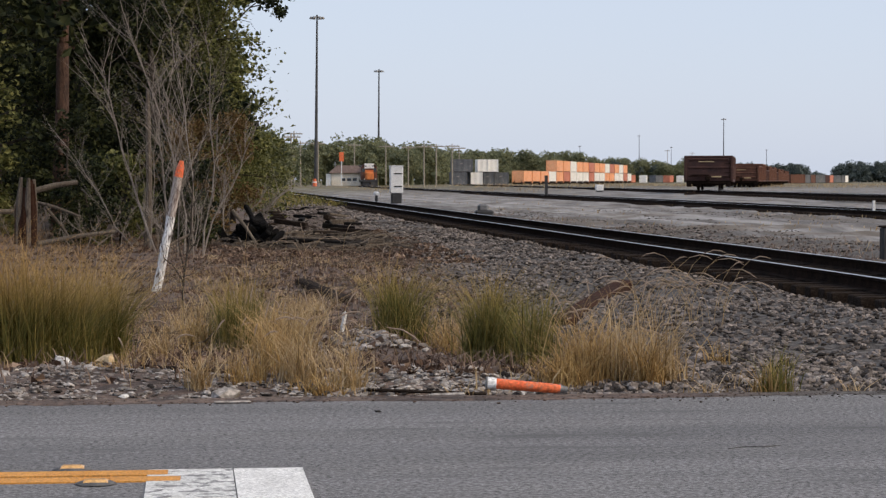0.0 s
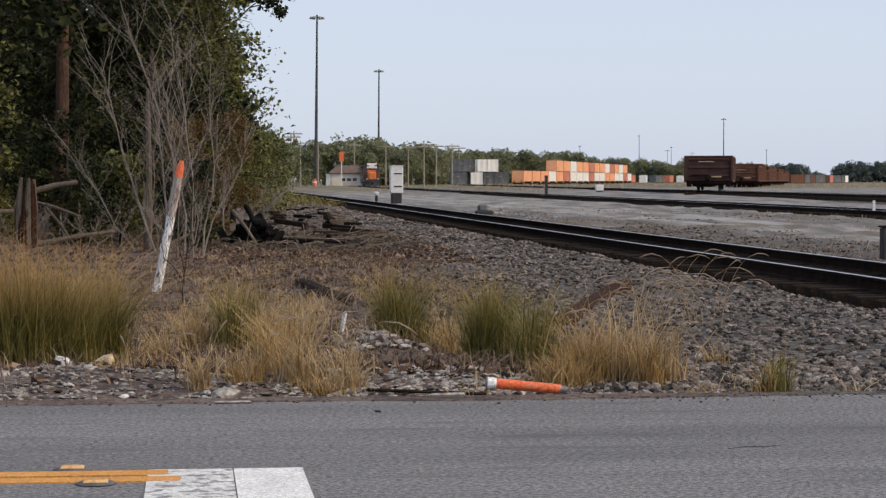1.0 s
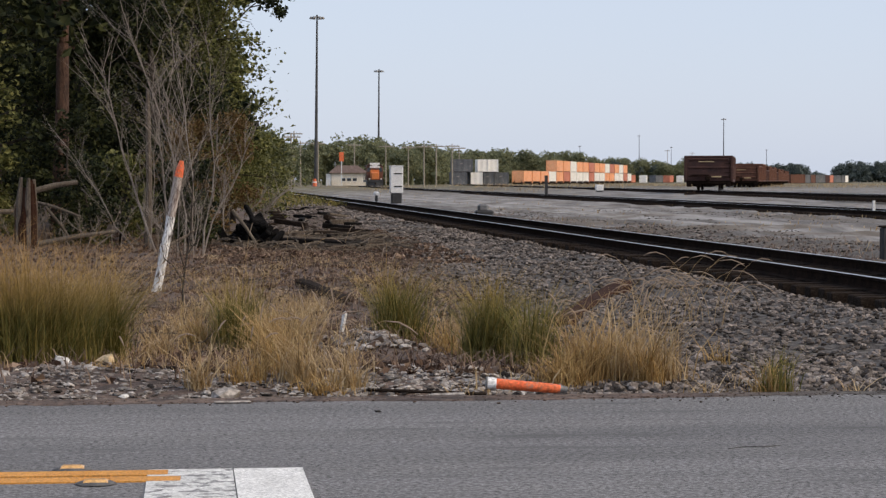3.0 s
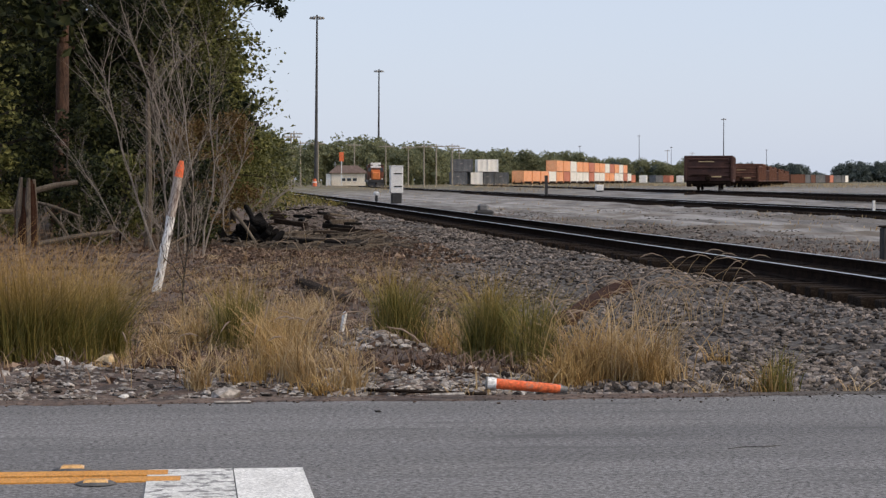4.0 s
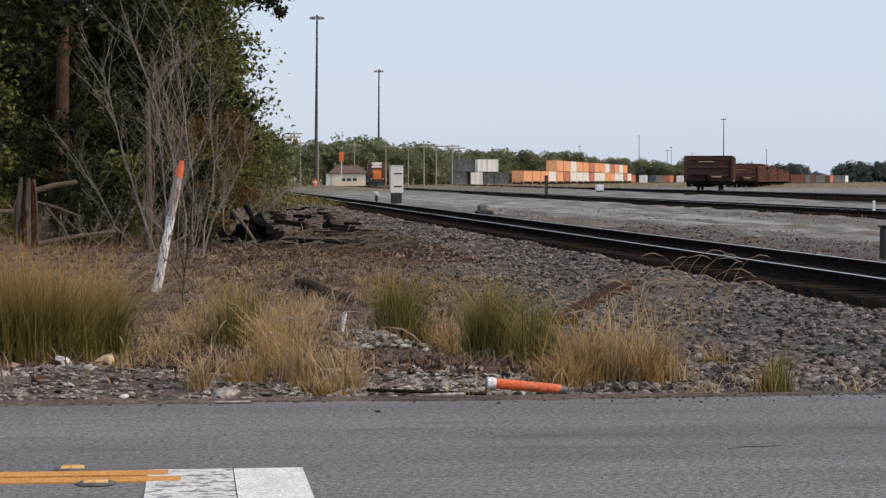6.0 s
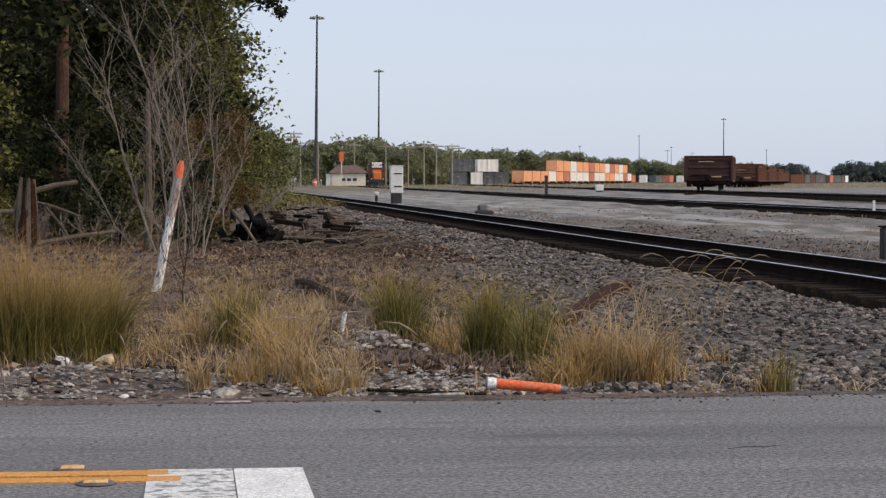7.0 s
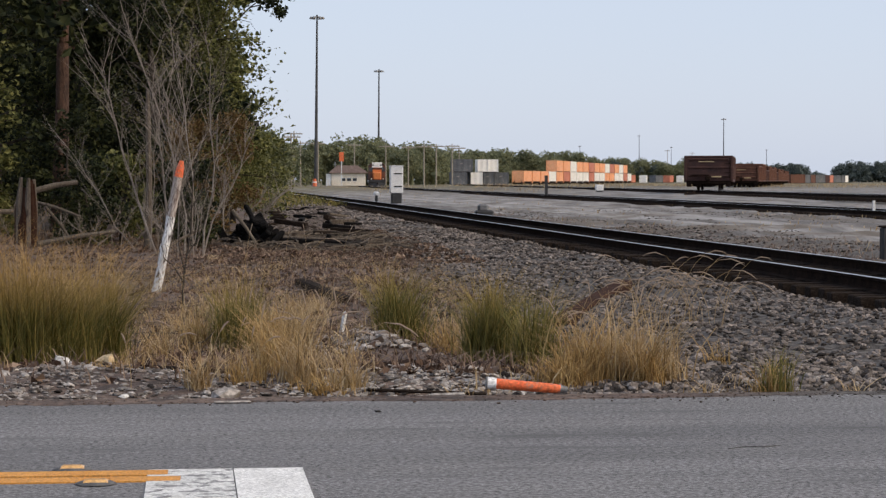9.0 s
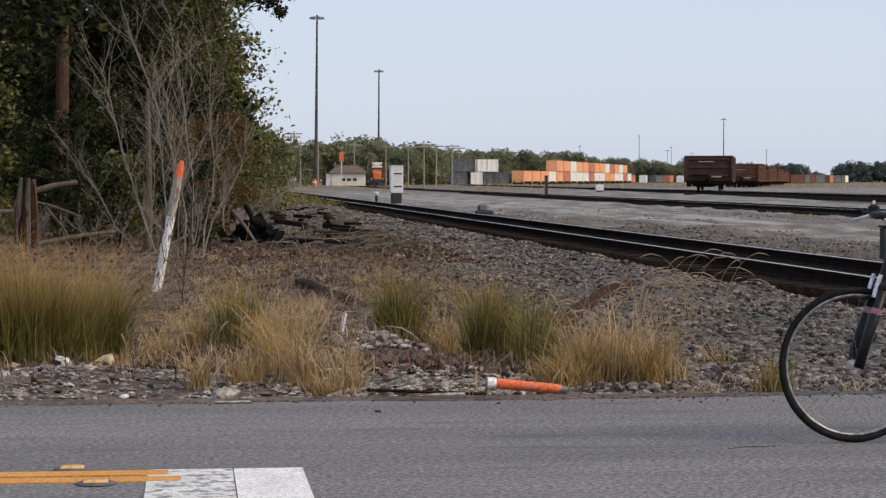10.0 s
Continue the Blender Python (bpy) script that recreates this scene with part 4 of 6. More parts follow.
def build_woods():
    D, M, B = M_LEAF_SHADED, M_LEAF_MID, M_LEAF_BROWN
    rng = random.Random(5)
    # the tall pine and the trees behind the shrubs, mostly in shade-darkened leaf tones
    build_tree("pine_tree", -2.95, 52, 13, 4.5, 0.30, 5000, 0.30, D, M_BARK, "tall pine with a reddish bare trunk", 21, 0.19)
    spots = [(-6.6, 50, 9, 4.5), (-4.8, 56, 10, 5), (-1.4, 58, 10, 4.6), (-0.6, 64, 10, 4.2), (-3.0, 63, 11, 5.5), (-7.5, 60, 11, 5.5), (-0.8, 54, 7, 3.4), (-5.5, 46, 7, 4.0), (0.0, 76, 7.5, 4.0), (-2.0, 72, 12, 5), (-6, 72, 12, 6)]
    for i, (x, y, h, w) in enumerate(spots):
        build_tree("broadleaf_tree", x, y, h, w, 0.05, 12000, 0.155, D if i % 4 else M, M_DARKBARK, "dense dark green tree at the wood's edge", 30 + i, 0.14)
    lit = "green tree at the wood's edge, sunlight put into its leaf colour"
    build_layered_tree(0.05, 57, 9.8, 2.4, 1.3, 96, 25000, 0.12, M, lit, 65, 0.12)
    build_layered_tree(0.90, 61, 4.9, 1.25, 0.7, 50, 8000, 0.12, M, lit, 60)
    build_layered_tree(1.35, 72, 4.6, 1.2, 0.8, 46, 6500, 0.13, M, lit, 61)
    build_layered_tree(-4.65, 46.5, 8.5, 1.2, 2.2, 50, 5500, 0.13, M, "leafy green tree among dark trunks", 67)
    build_tree("brown_bush", 0.55, 51, 2.9, 1.9, 0.04, 4200, 0.085, B, M_TWIG, "bush with brown withered leaves", 62, 0.04)
    build_tree("brown_bush", -0.1, 49, 2.4, 1.8, 0.04, 3000, 0.085, B, M_TWIG, "bush with brown withered leaves", 63, 0.04)
    grey = "grey leafless many-stemmed shrub"
    build_bare_shrub(0.06, 42, 3, 6.6, 0.12, grey, 70, 0.0, 1.15)
    build_bare_shrub(0.10, 42.3, 2, 3.6, 0.25, grey, 74, 0.20, 0.8)
    build_bare_shrub(-0.42, 42.6, 4, 4.6, 0.32, grey, 71, -0.28, 1.0)
    build_bare_shrub(-0.75, 43.2, 3, 3.6, 0.5, grey, 72, -0.10, 0.7)
    snag = thing("dead_snag", pose(-0.84, 45.6, ground_z(-0.84, 45.6) - 0.05), "broken grey dead trunk standing among shrubs", "dead tree")
    part("trunk", Geo().tube([(0, 0, 0), (0.03, 0, 1.4), (0.01, 0, 2.9), (0.0, 0, 3.25)], [0.08, 0.062, 0.048, 0.02], 8), M_OLDWOOD, snag)
    for z, dx, dz in ((1.6, 0.35, 0.5), (2.2, -0.3, 0.45), (2.6, 0.2, 0.4)):
        part("branch", Geo().tube([(0.02, 0, z), (dx * 0.6, 0.05, z + dz * 0.5), (dx, 0.1, z + dz)], [0.022, 0.014, 0.006], 5), M_OLDWOOD, snag)
    # a thin dark sapling before the leaning post
    sap = thing("bare_sapling", pose(-0.08, 24.2, ground_z(-0.08, 24.2) - 0.04), "thin dark leafless sapling with forking twigs", "shrub")
    part("stem", Geo().tube([(0, 0, 0), (0.0, 0, 0.30), (0.02, 0, 0.52), (0.09, 0.02, 0.95), (0.11, 0.03, 1.45), (0.19, 0.03, 1.9)], [0.013, 0.011, 0.010, 0.009, 0.007, 0.003], 6), M_DARKBARK, sap)
    rs = random.Random(79)
    for pts in (((0.0, 0, 0.42), (-0.10, -0.02, 0.58), (-0.20, -0.03, 0.66), (-0.23, -0.03, 0.92), (-0.20, -0.02, 1.05)), ((0.05, 0, 0.70), (0.16, 0.02, 0.86), (0.26, 0.03, 1.12)), ((0.02, 0, 0.52), (-0.04, 0.02, 0.8), (-0.03, 0.03, 1.2)), ((0.09, 0.02, 1.0), (0.03, 0.02, 1.2), (0.05, 0.02, 1.5)), ((0.1, 0.02, 1.2), (0.2, 0.04, 1.35), (0.33, 0.04, 1.75))):
        g, ends = Geo(), []
        g.tube(pts, [0.008 - 0.005 * k / (len(pts) - 1) for k in range(len(pts))], 5)
        for _ in range(5):
            k = rs.randrange(len(pts) - 1)
            q = Vector(pts[k]).lerp(Vector(pts[k + 1]), rs.random())
            limbs(g, q, (rs.gauss(0, 0.6), rs.gauss(0, 0.3), 0.8), rs.uniform(0.12, 0.3), 0.003, 1, rs, ends, 0.5, 2, 0.2)
        part("branch", g, M_DARKBARK, sap)
    for k in range(6):                        # low tangle along the wood's foot
        build_bare_shrub(-3.4 + 0.66 * k, 45.2 + 0.7 * math.sin(k * 2.1), 4, 0.95 + 0.35 * math.sin(k * 2.9), 1.2, "low tangle of grey dead stems", 170 + k, 0.3 * math.sin(k * 3.3), 0.6)
    build_tree("edge_tree", -2.55, 48.5, 2.6, 1.6, 0.05, 1800, 0.13, D, M_DARKBARK, "leafy green sapling before the pine", 64, 0.05)
    build_bare_shrub(0.95, 48.3, 5, 1.7, 0.7, "low grey leafless shrub behind the charred heap", 73)
    # low undergrowth along the wood's foot
    for i in range(9):
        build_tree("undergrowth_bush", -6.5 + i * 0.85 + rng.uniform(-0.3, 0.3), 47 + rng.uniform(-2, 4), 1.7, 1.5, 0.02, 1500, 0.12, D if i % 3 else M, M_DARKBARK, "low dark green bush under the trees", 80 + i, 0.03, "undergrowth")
    over = build_tree("edge_tree", 0.98, 60, 10.6, 2.5, 0.45, 3600, 0.16, D, M_DARKBARK, "slender tree with dark overhanging branches", 96, 0.06)
    g, c, rb = Geo(), Geo(), random.Random(97)
    g.tube([(0, 0, 5.4), (0.6, -0.1, 6.0), (1.0, -0.15, 6.1), (1.45, -0.2, 5.85)], [0.03, 0.022, 0.014, 0.005], 5)
    g.tube([(0.6, -0.1, 6.0), (1.0, -0.1, 6.3), (1.35, -0.1, 6.35)], [0.018, 0.011, 0.004], 5)
    g.tube([(0.3, 0, 5.7), (0.62, 0, 5.62), (0.9, 0, 5.2)], [0.012, 0.008, 0.003], 4)
    for cx, cz, n in ((0.45, 6.15, 110), (0.8, 6.3, 110), (1.05, 6.1, 90), (1.28, 6.2, 110), (1.38, 5.88, 110), (1.5, 6.35, 60)):
        for _ in range(n):
            c.leaf((cx + rb.gauss(0, 0.10), -0.15 + rb.gauss(0, 0.12), cz + rb.gauss(0, 0.09)), rb.uniform(0.07, 0.16), rb)
    bough = part("bough", g, M_DARKBARK, over, "bough hanging out over the verge")
    part("leaves", c, D, bough)
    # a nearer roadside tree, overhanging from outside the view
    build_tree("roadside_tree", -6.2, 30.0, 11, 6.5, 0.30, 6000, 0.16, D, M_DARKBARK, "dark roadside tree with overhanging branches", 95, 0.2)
    # wood along the track, farther on
    for i in range(16):
        y = 90 + i * 13
        build_tree("broadleaf_tree", -1.8 - rng.random() * 4 + i * 0.45, y, rng.uniform(8, 11), rng.uniform(5, 7), 0.04, 6000, 0.30, M if i % 2 else M_LEAF_PALED, M_DARKBARK, "green tree of the wood along the track", 120 + i, 0.18)


def far_woods(name, rows, m, seed, label, leaf=1.0, per=34):
    """A far wood: many ragged crowns of leaf clumps over short trunks, in one mesh."""
    rng = random.Random(seed)
    g = Geo()
    for x0, y0, x1, y1, n, h0, h1, deep in rows:
        for i in range(n):
            t = (i + rng.random()) / n
            x, y = x0 + (x1 - x0) * t + rng.gauss(0, deep * 0.07), y0 + (y1 - y0) * t + rng.uniform(0, deep)
            h = (h0 + (h1 - h0) * t) * rng.uniform(0.75, 1.12)
            w = h * rng.uniform(0.42, 0.62)
            g.tube([(x, y, -0.3), (x, y, h * 0.6)], [0.3, 0.15], 5)
            for _ in range(13):
                f = rng.random() ** 0.8
                bz, reach, br = h * (0.10 + 0.68 * f), w * 0.75 * (1 - 0.75 * f * f), w * rng.uniform(0.26, 0.44)
                a = rng.random() * 6.28
                bx, by = math.cos(a) * reach * rng.random() ** 0.5, math.sin(a) * reach * rng.random() ** 0.5
                g.stone((x + bx, y + by, bz), br * 0.55, rng, 0.8)
                for _ in range(per):
                    d = Vector((rng.gauss(0, 1), rng.gauss(0, 1), rng.gauss(0.25, 1))).normalized() * br * rng.uniform(0.72, 1.05)
                    g.leaf((x + bx + d.x, y + by + d.y, max(0.1, bz + d.z * 0.85)), w * leaf * rng.uniform(0.12, 0.24), rng)
    tagged(part(name, g, m), label, "woods", kind="stuff")


def build_far_woods():
    far_woods("far_woods", [(6, 322, 12.5, 345, 16, 9.8, 9.2, 22), (24, 486, 40, 500, 18, 10.8, 10.8, 26), (38, 500, 50, 505, 16, 12.2, 10.6, 24), (48, 515, 64, 560, 18, 10.4, 9.6, 26), (60, 560, 84, 605, 30, 9.8, 9.4, 26), (82, 690, 134, 725, 72, 10.6, 10.2, 34), (118, 715, 126, 720, 5, 12, 12, 20), (150, 940, 218, 965, 84, 10.8, 10.4, 40)], M_LEAF_PALED, 201, "green wood behind the yard", 0.62, 74)
    far_woods("wood_depth", [(-36, 95, -5, 110, 30, 13, 11, 12), (-14, 78, -6, 84, 10, 10, 9, 5)], M_LEAF_SHADED, 204, "depth of the wood with shade put into its leaf colour", 0.5, 70)
    far_woods("distant_woods", [(140, 860, 277, 1105, 70, 10, 8.5, 50), (268, 1105, 308, 1105, 70, 10.5, 9.5, 30), (291, 972, 345, 965, 80, 9.0, 12, 30), (300, 1500, 480, 1500, 40, 7, 7, 50)], M_LEAF_HAZE, 202, "distant wood at the end of the yard, haze in its leaf colour", 0.78, 44)


# ---- things on the verge ----
def build_marker_post():
    p = thing("marker_post", pose(-0.44, 28.8, ground_z(-0.44, 28.8) - 0.03, 0, 11.2, 0), "leaning white marker post with an orange cap", "marker post")
    s = [(0, 0, 0), (0.008, 0, 0.3), (-0.004, 0, 0.6), (0.006, 0, 0.85), (0, 0, 1.02)]
    part("lower_post", Geo().tube(s, [0.060, 0.055, 0.060, 0.053, 0.058], 14), M_MARKER_WHITE, p, "peeling white painted timber", smooth=False)
    part("upper_post", Geo().tube([(0, 0, 1.02), (0.006, 0, 1.2), (0, 0, 1.38), (0, 0, 1.56)], [0.055, 0.051, 0.054, 0.052], 14), M_MARKER_BARE, p, "bare weathered timber")
    part("cap", Geo().tube([(0, 0, 1.53), (0, 0, 1.66), (0, 0, 1.74)], [0.056, 0.047, 0.026], 14), M_ORANGE, p, "faded orange cap")


def build_fallen_tube():
    t = thing("traffic_delineator", pose(1.59, 12.08, 0.062, 0, 95, -4), "broken orange delineator tube lying at the road edge", "delineator")
    part("tube", Geo().tube([(0, 0, 0.05), (0, 0, 0.36), (0, 0, 0.40)], [0.029, 0.026, 0.022], 18), M_ORANGE, t, "scuffed orange plastic tube")
    part("collar", Geo().tube([(0, 0, 0.0), (0, 0, 0.052)], [0.033, 0.031], 18, cap=False), M_WHITE, t, "white reflective collar")
    part("rim", Geo().ring((0, 0, 0), (0, 0, 1), 0.030, 0.005, 24, 6), M_GREY, t, "grey torn rim")
    part("tip", Geo().tube([(0, 0, 0.40), (0, 0, 0.44)], [0.022, 0.016], 12), M_GREY, t, "grey tip")


def timber(name, a, b, w, h, m, label, category="timber", group="discarded timbers"):
    """A squared old timber lying from a to b, with a chipped end."""
    a, b = Vector(a), Vector(b)
    d = b - a
    ob = part(name, Geo().box((0, 0, 0), (d.length, w, h), bevel=0.02), m)
    ob.matrix_world = Matrix.Translation((a + b) / 2) @ d.to_track_quat("X", "Z").to_matrix().to_4x4()
    return tagged(ob, label, category, group)


def build_verge_things():
    rng = random.Random(8)
    # heap of charred timber with broken planks beside it
    heap = thing("charred_heap", pose(1.3, 46.9, ground_z(1.3, 46.9)), "heap of black charred timber", "wood heap")
    for i in range(60):
        a, r = rng.uniform(0, 6.28), rng.random()
        c = Vector((math.cos(a) * 0.56 * r, math.sin(a) * 0.5 * r, 0.08 + 0.58 * (1 - r * r) * rng.random()))
        part("charred_beam", Geo().box((0, 0, 0), (rng.uniform(0.25, 0.8), rng.uniform(0.05, 0.17), rng.uniform(0.05, 0.15)), Euler((rng.gauss(0, 0.5), rng.gauss(0, 0.5), rng.random() * 3)).to_matrix(), 0.02), M_BLACK, heap).location = c
    for i in range(9):                        # long ties thrown down beside the heap
        x, y, a = 2.3 + 0.22 * i + rng.uniform(-0.3, 0.3), 46.5 + 0.9 * i, rng.gauss(-0.12, 0.22)
        n2, z = rng.uniform(0.7, 1.2), ground_z(2.3, 46.5 + 0.9 * i) + rng.uniform(0.03, 0.16)
        timber("discarded_tie", (x - math.cos(a) * n2, y - math.sin(a) * n2, z + rng.uniform(-0.04, 0.10)), (x + math.cos(a) * n2, y + math.sin(a) * n2, z - 0.03), 0.22, rng.uniform(0.11, 0.17), (M_TIE, M_BLACK, M_TIE, M_OLDWOOD)[i % 4], "old dark railway tie thrown beside the track", "railway tie")
    for i in range(34):                       # broken pieces farther along
        y = 50 + i * 1.7 + rng.uniform(-1.2, 1.2)
        x = 3.0 + i * 0.05 + rng.uniform(-0.9, 1.5)
        a, n2 = rng.uniform(-1.3, 1.5), rng.uniform(0.15, 0.55)
        z = ground_z(x, y) + 0.01 + rng.random() ** 2 * 0.10
        timber("broken_tie", (x - math.cos(a) * n2, y - math.sin(a) * n2, z + rng.uniform(-0.08, 0.16)), (x + math.cos(a) * n2, y + math.sin(a) * n2, z), rng.uniform(0.12, 0.23), rng.uniform(0.08, 0.16), (M_TIE, M_BLACK, M_OLDWOOD, M_TIE, M_BLACK)[i % 5], "broken piece of an old railway tie", "railway tie")
    timber("rotten_plank", (3.70, 22.6, ground_z(3.70, 22.6) + 0.03), (5.35, 27.6, ground_z(5.35, 27.6) + 0.08), 0.22, 0.15, M_REDWOOD, "rust-brown rotten timber half in the bank")
    timber("dark_plank", (1.48, 30.5, ground_z(1.48, 30.5) + 0.03), (1.80, 26.0, ground_z(1.80, 26.0) + 0.01), 0.16, 0.09, M_TIE, "dark weathered plank lying in the ditch")
    timber("dark_plank", (-0.36, 15.5, ground_z(-0.36, 15.5) + 0.03), (0.40, 14.9, ground_z(0.40, 14.9) + 0.03), 0.05, 0.03, M_TIE, "dark weathered plank lying in the gravel")
    timber("dark_plank", (0.98, 12.62, ground_z(0.98, 12.62) + 0.03), (1.65, 12.52, ground_z(1.65, 12.52) + 0.02), 0.025, 0.018, M_TIE, "dark weathered stick lying in the gravel")
    timber("pale_stake", (1.25, 19.0, ground_z(1.25, 19.0) - 0.02), (1.30, 19.0, ground_z(1.25, 19.0) + 0.24), 0.05, 0.04, M_PALESTONE, "pale broken stake standing in the grass", "stake")
    timber("pale_stake", (1.40, 18.9, ground_z(1.40, 18.9) - 0.02), (1.44, 18.9, ground_z(1.40, 18.9) + 0.10), 0.06, 0.04, M_PALESTONE, "short pale broken stake among rubble", "stake")
    timber("white_stick", (1.28, 12.06, 0.0), (1.47, 12.05, 0.005), 0.03, 0.02, M_CHIP, "pale splinter at the road edge")
    timber("white_stick", (0.12, 11.72, 0.008), (0.31, 11.73, 0.008), 0.03, 0.012, M_CHIP, "pale splinter on the asphalt")
    g = Geo()
    for _ in range(420):
        x, y, a = rng.uniform(0.6, 4.4), rng.uniform(44.5, 56), rng.uniform(0, 3.14)
        n2, z = rng.uniform(0.15, 0.6), ground_z(x, y) + rng.uniform(0.0, 0.16)
        up = rng.gauss(0, 0.10)
        g.tube([(x - math.cos(a) * n2, y - math.sin(a) * n2, z - up * n2), (x, y, z + 0.03), (x + math.cos(a) * n2, y + math.sin(a) * n2, z + up * n2 * 2)], [0.022, 0.018, 0.008], 4)
    tagged(part("brushwood", g, M_OLDWOOD), "broken grey branches strewn round the heap", "brushwood", kind="stuff")
    g = Geo()
    for _ in range(380):
        y = 19 + rng.random() ** 1.3 * 27
        x, a, n2 = rng.uniform(-0.055 * y - 1.2, 2.2 + 0.045 * y), rng.gauss(0, 0.7), rng.uniform(0.08, 0.42)
        z, r = ground_z(x, y) + rng.uniform(0.01, 0.07), rng.uniform(0.004, 0.011)
        g.tube([(x - math.cos(a) * n2, y - math.sin(a) * n2, z), (x, y, z + rng.uniform(0.0, 0.06)), (x + math.cos(a) * n2, y + math.sin(a) * n2, z + rng.uniform(-0.02, 0.14))], [r, r * 0.8, r * 0.4], 4)
    tagged(part("dead_twigs", g, M_OLDWOOD), "grey dead twigs strewn over brown soil", "twigs", kind="stuff")
    # rotten stump and fallen logs before the wood
    stump = thing("tree_stump", pose(-3.1, 43.6, ground_z(-3.1, 43.6) - 0.05), "broken weathered tree stump", "stump")
    part("core", Geo().tube([(0, 0, 0), (0.02, 0, 0.7), (0.05, 0, 1.12)], [0.20, 0.17, 0.13], 11), M_REDWOOD, stump, "rotten brown core")
    for i in range(15):
        a = i / 15 * 6.28 * 2
        h = rng.uniform(0.45, 1.05)
        part("splinter", Geo().tube([(math.cos(a) * 0.155, math.sin(a) * 0.155, 0), (math.cos(a) * 0.15, math.sin(a) * 0.15, h * 0.8), (math.cos(a) * 0.13 + 0.02, math.sin(a) * 0.13, h * 1.3)], [0.07, 0.07, 0.03], 7), M_REDWOOD if i % 3 else M_OLDWOOD, stump)
    for a, b, r in (((-2.4, 33.2, 0.78), (-1.75, 33.4, 0.92), 0.06), ((-2.3, 32.8, 0.05), (-1.2, 33.3, 0.22), 0.05), ((-2.5, 33.6, 0.65), (-1.7, 33.4, 0.40), 0.035), ((-3.6, 34, 0.42), (-2.5, 34.4, 0.48), 0.06), ((-2.2, 33.1, 0.6), (-1.8, 33.3, 0.05), 0.03), ((-0.6, 41, 0.03), (0.1, 41.4, 0.45), 0.03), ((0.85, 46.0, 0.75), (1.35, 45.8, 0.05), 0.04)):
        if a[1] < 36:                         # those round the stump
            a, b = ((q[0] * 1.3 + 0.12, 43.8 + (q[1] - 33.2) * 1.3, q[2] * 1.3) for q in (a, b))
        z = ground_z(a[0], a[1])
        tagged(part("fallen_log", Geo().tube([(a[0], a[1], a[2] + z), ((a[0] + b[0]) / 2, (a[1] + b[1]) / 2, (a[2] + b[2]) / 2 + z + 0.03), (b[0], b[1], b[2] + z)], [r, r * 0.9, r * 0.7], 8), M_OLDWOOD), "grey fallen log lying against the stump", "log", "fallen logs")


# ---- yard furniture ----
def build_yard_things():
    s = thing("relay_cabinet", pose(10.75, 118.0, ground_z(10.75, 118)), "white upright signal cabinet on a dark plinth", "signal cabinet")
    part("plinth", Geo().box((0, 0, 0.28), (0.55, 0.5, 0.62), bevel=0.05), M_DARK, s, "dark plinth")
    part("body", Geo().box((0, 0, 1.28), (0.68, 0.6, 1.40), bevel=0.03), M_WHITE, s, "white painted steel body")
    part("roof", Geo().box((0, 0, 2.0), (0.74, 0.66, 0.05), bevel=0.02), M_WHITE, s)
    for z in (0.93, 1.60):
        part("louvre", Geo().box((0.06, -0.31, z), (0.42, 0.03, 0.07), bevel=0.01), M_DARK, s, "dark louvre")
    d = thing("dwarf_signal", pose(9.72, 118.2, ground_z(9.7, 118)), "short black switch stand with a white top", "switch stand")
    part("post", Geo().tube([(0, 0, 0), (0, 0, 0.5)], [0.10, 0.07], 10), M_DARK, d)
    part("head", Geo().tube([(0, 0, 0.5), (0, 0, 0.62), (0, 0, 0.70)], [0.16, 0.17, 0.10], 12), M_WHITE, d, "white rounded head")
    b = thing("switch_machine", pose(10.15, 78.0, ground_z(10.15, 78)), "dark switch machine box beside the track", "switch machine")
    part("base", Geo().box((0.02, 0, 0.14), (0.62, 0.5, 0.3), bevel=0.05), M_DARK, b)
    part("housing", Geo().box((-0.02, 0, 0.38), (0.34, 0.4, 0.26), bevel=0.06), M_GREY, b, "grey housing")
    for x, y, h, lab in ((24.25, 153, 1.55, "short dark timber post beside the track"), (11.36, 36.0, 0.58, "short dark timber post beside the service road")):
        p = thing("timber_post", pose(x, y, ground_z(x, y) - 0.05), lab, "post", "dark posts in the yard")
        part("post", Geo().box((0, 0, h / 2), (0.2, 0.2, h), bevel=0.025), M_DARK, p)
        part("post_cap", Geo().box((0, 0, h + 0.012), (0.23, 0.23, 0.03), bevel=0.01), M_TIE, p)
    w = thing("white_stake", pose(22.7, 73.4, ground_z(22.7, 73.4)), "white clearance stake beside the track", "stake")
    part("stake", Geo().box((0, 0, 0.26), (0.09, 0.07, 0.56), bevel=0.01), M_WHITE, w)
    wb = thing("white_box", pose(33.6, 184, ground_z(33.6, 184)), "small white equipment box in the yard", "equipment box")
    part("box", Geo().box((0, 0, 0.35), (0.62, 0.5, 0.5), bevel=0.04), M_WHITE, wb)
    part("foot", Geo().box((0, 0, 0.06), (0.5, 0.4, 0.14), bevel=0.02), M_DARK, wb)
    o = thing("orange_barrel", pose(21.4, 390, 0.0), "orange traffic barrel at the mast's foot", "traffic barrel")
    part("barrel", Geo().tube([(0, 0, 0), (0, 0, 0.6), (0, 0, 1.3)], [0.36, 0.34, 0.27], 14), M_ORANGE, o)
    part("stripe", Geo().tube([(0, 0, 0.62), (0, 0, 0.82)], [0.352, 0.335], 14), M_WHITE, o)
    f = thing("signal_target", pose(28.1, 421, 0.0), "orange target sign on a pale pole", "track sign")
    part("pole", Geo().tube([(0, 0, 0), (0, 0, 6.2)], [0.11, 0.09], 8), M_WHITE, f)
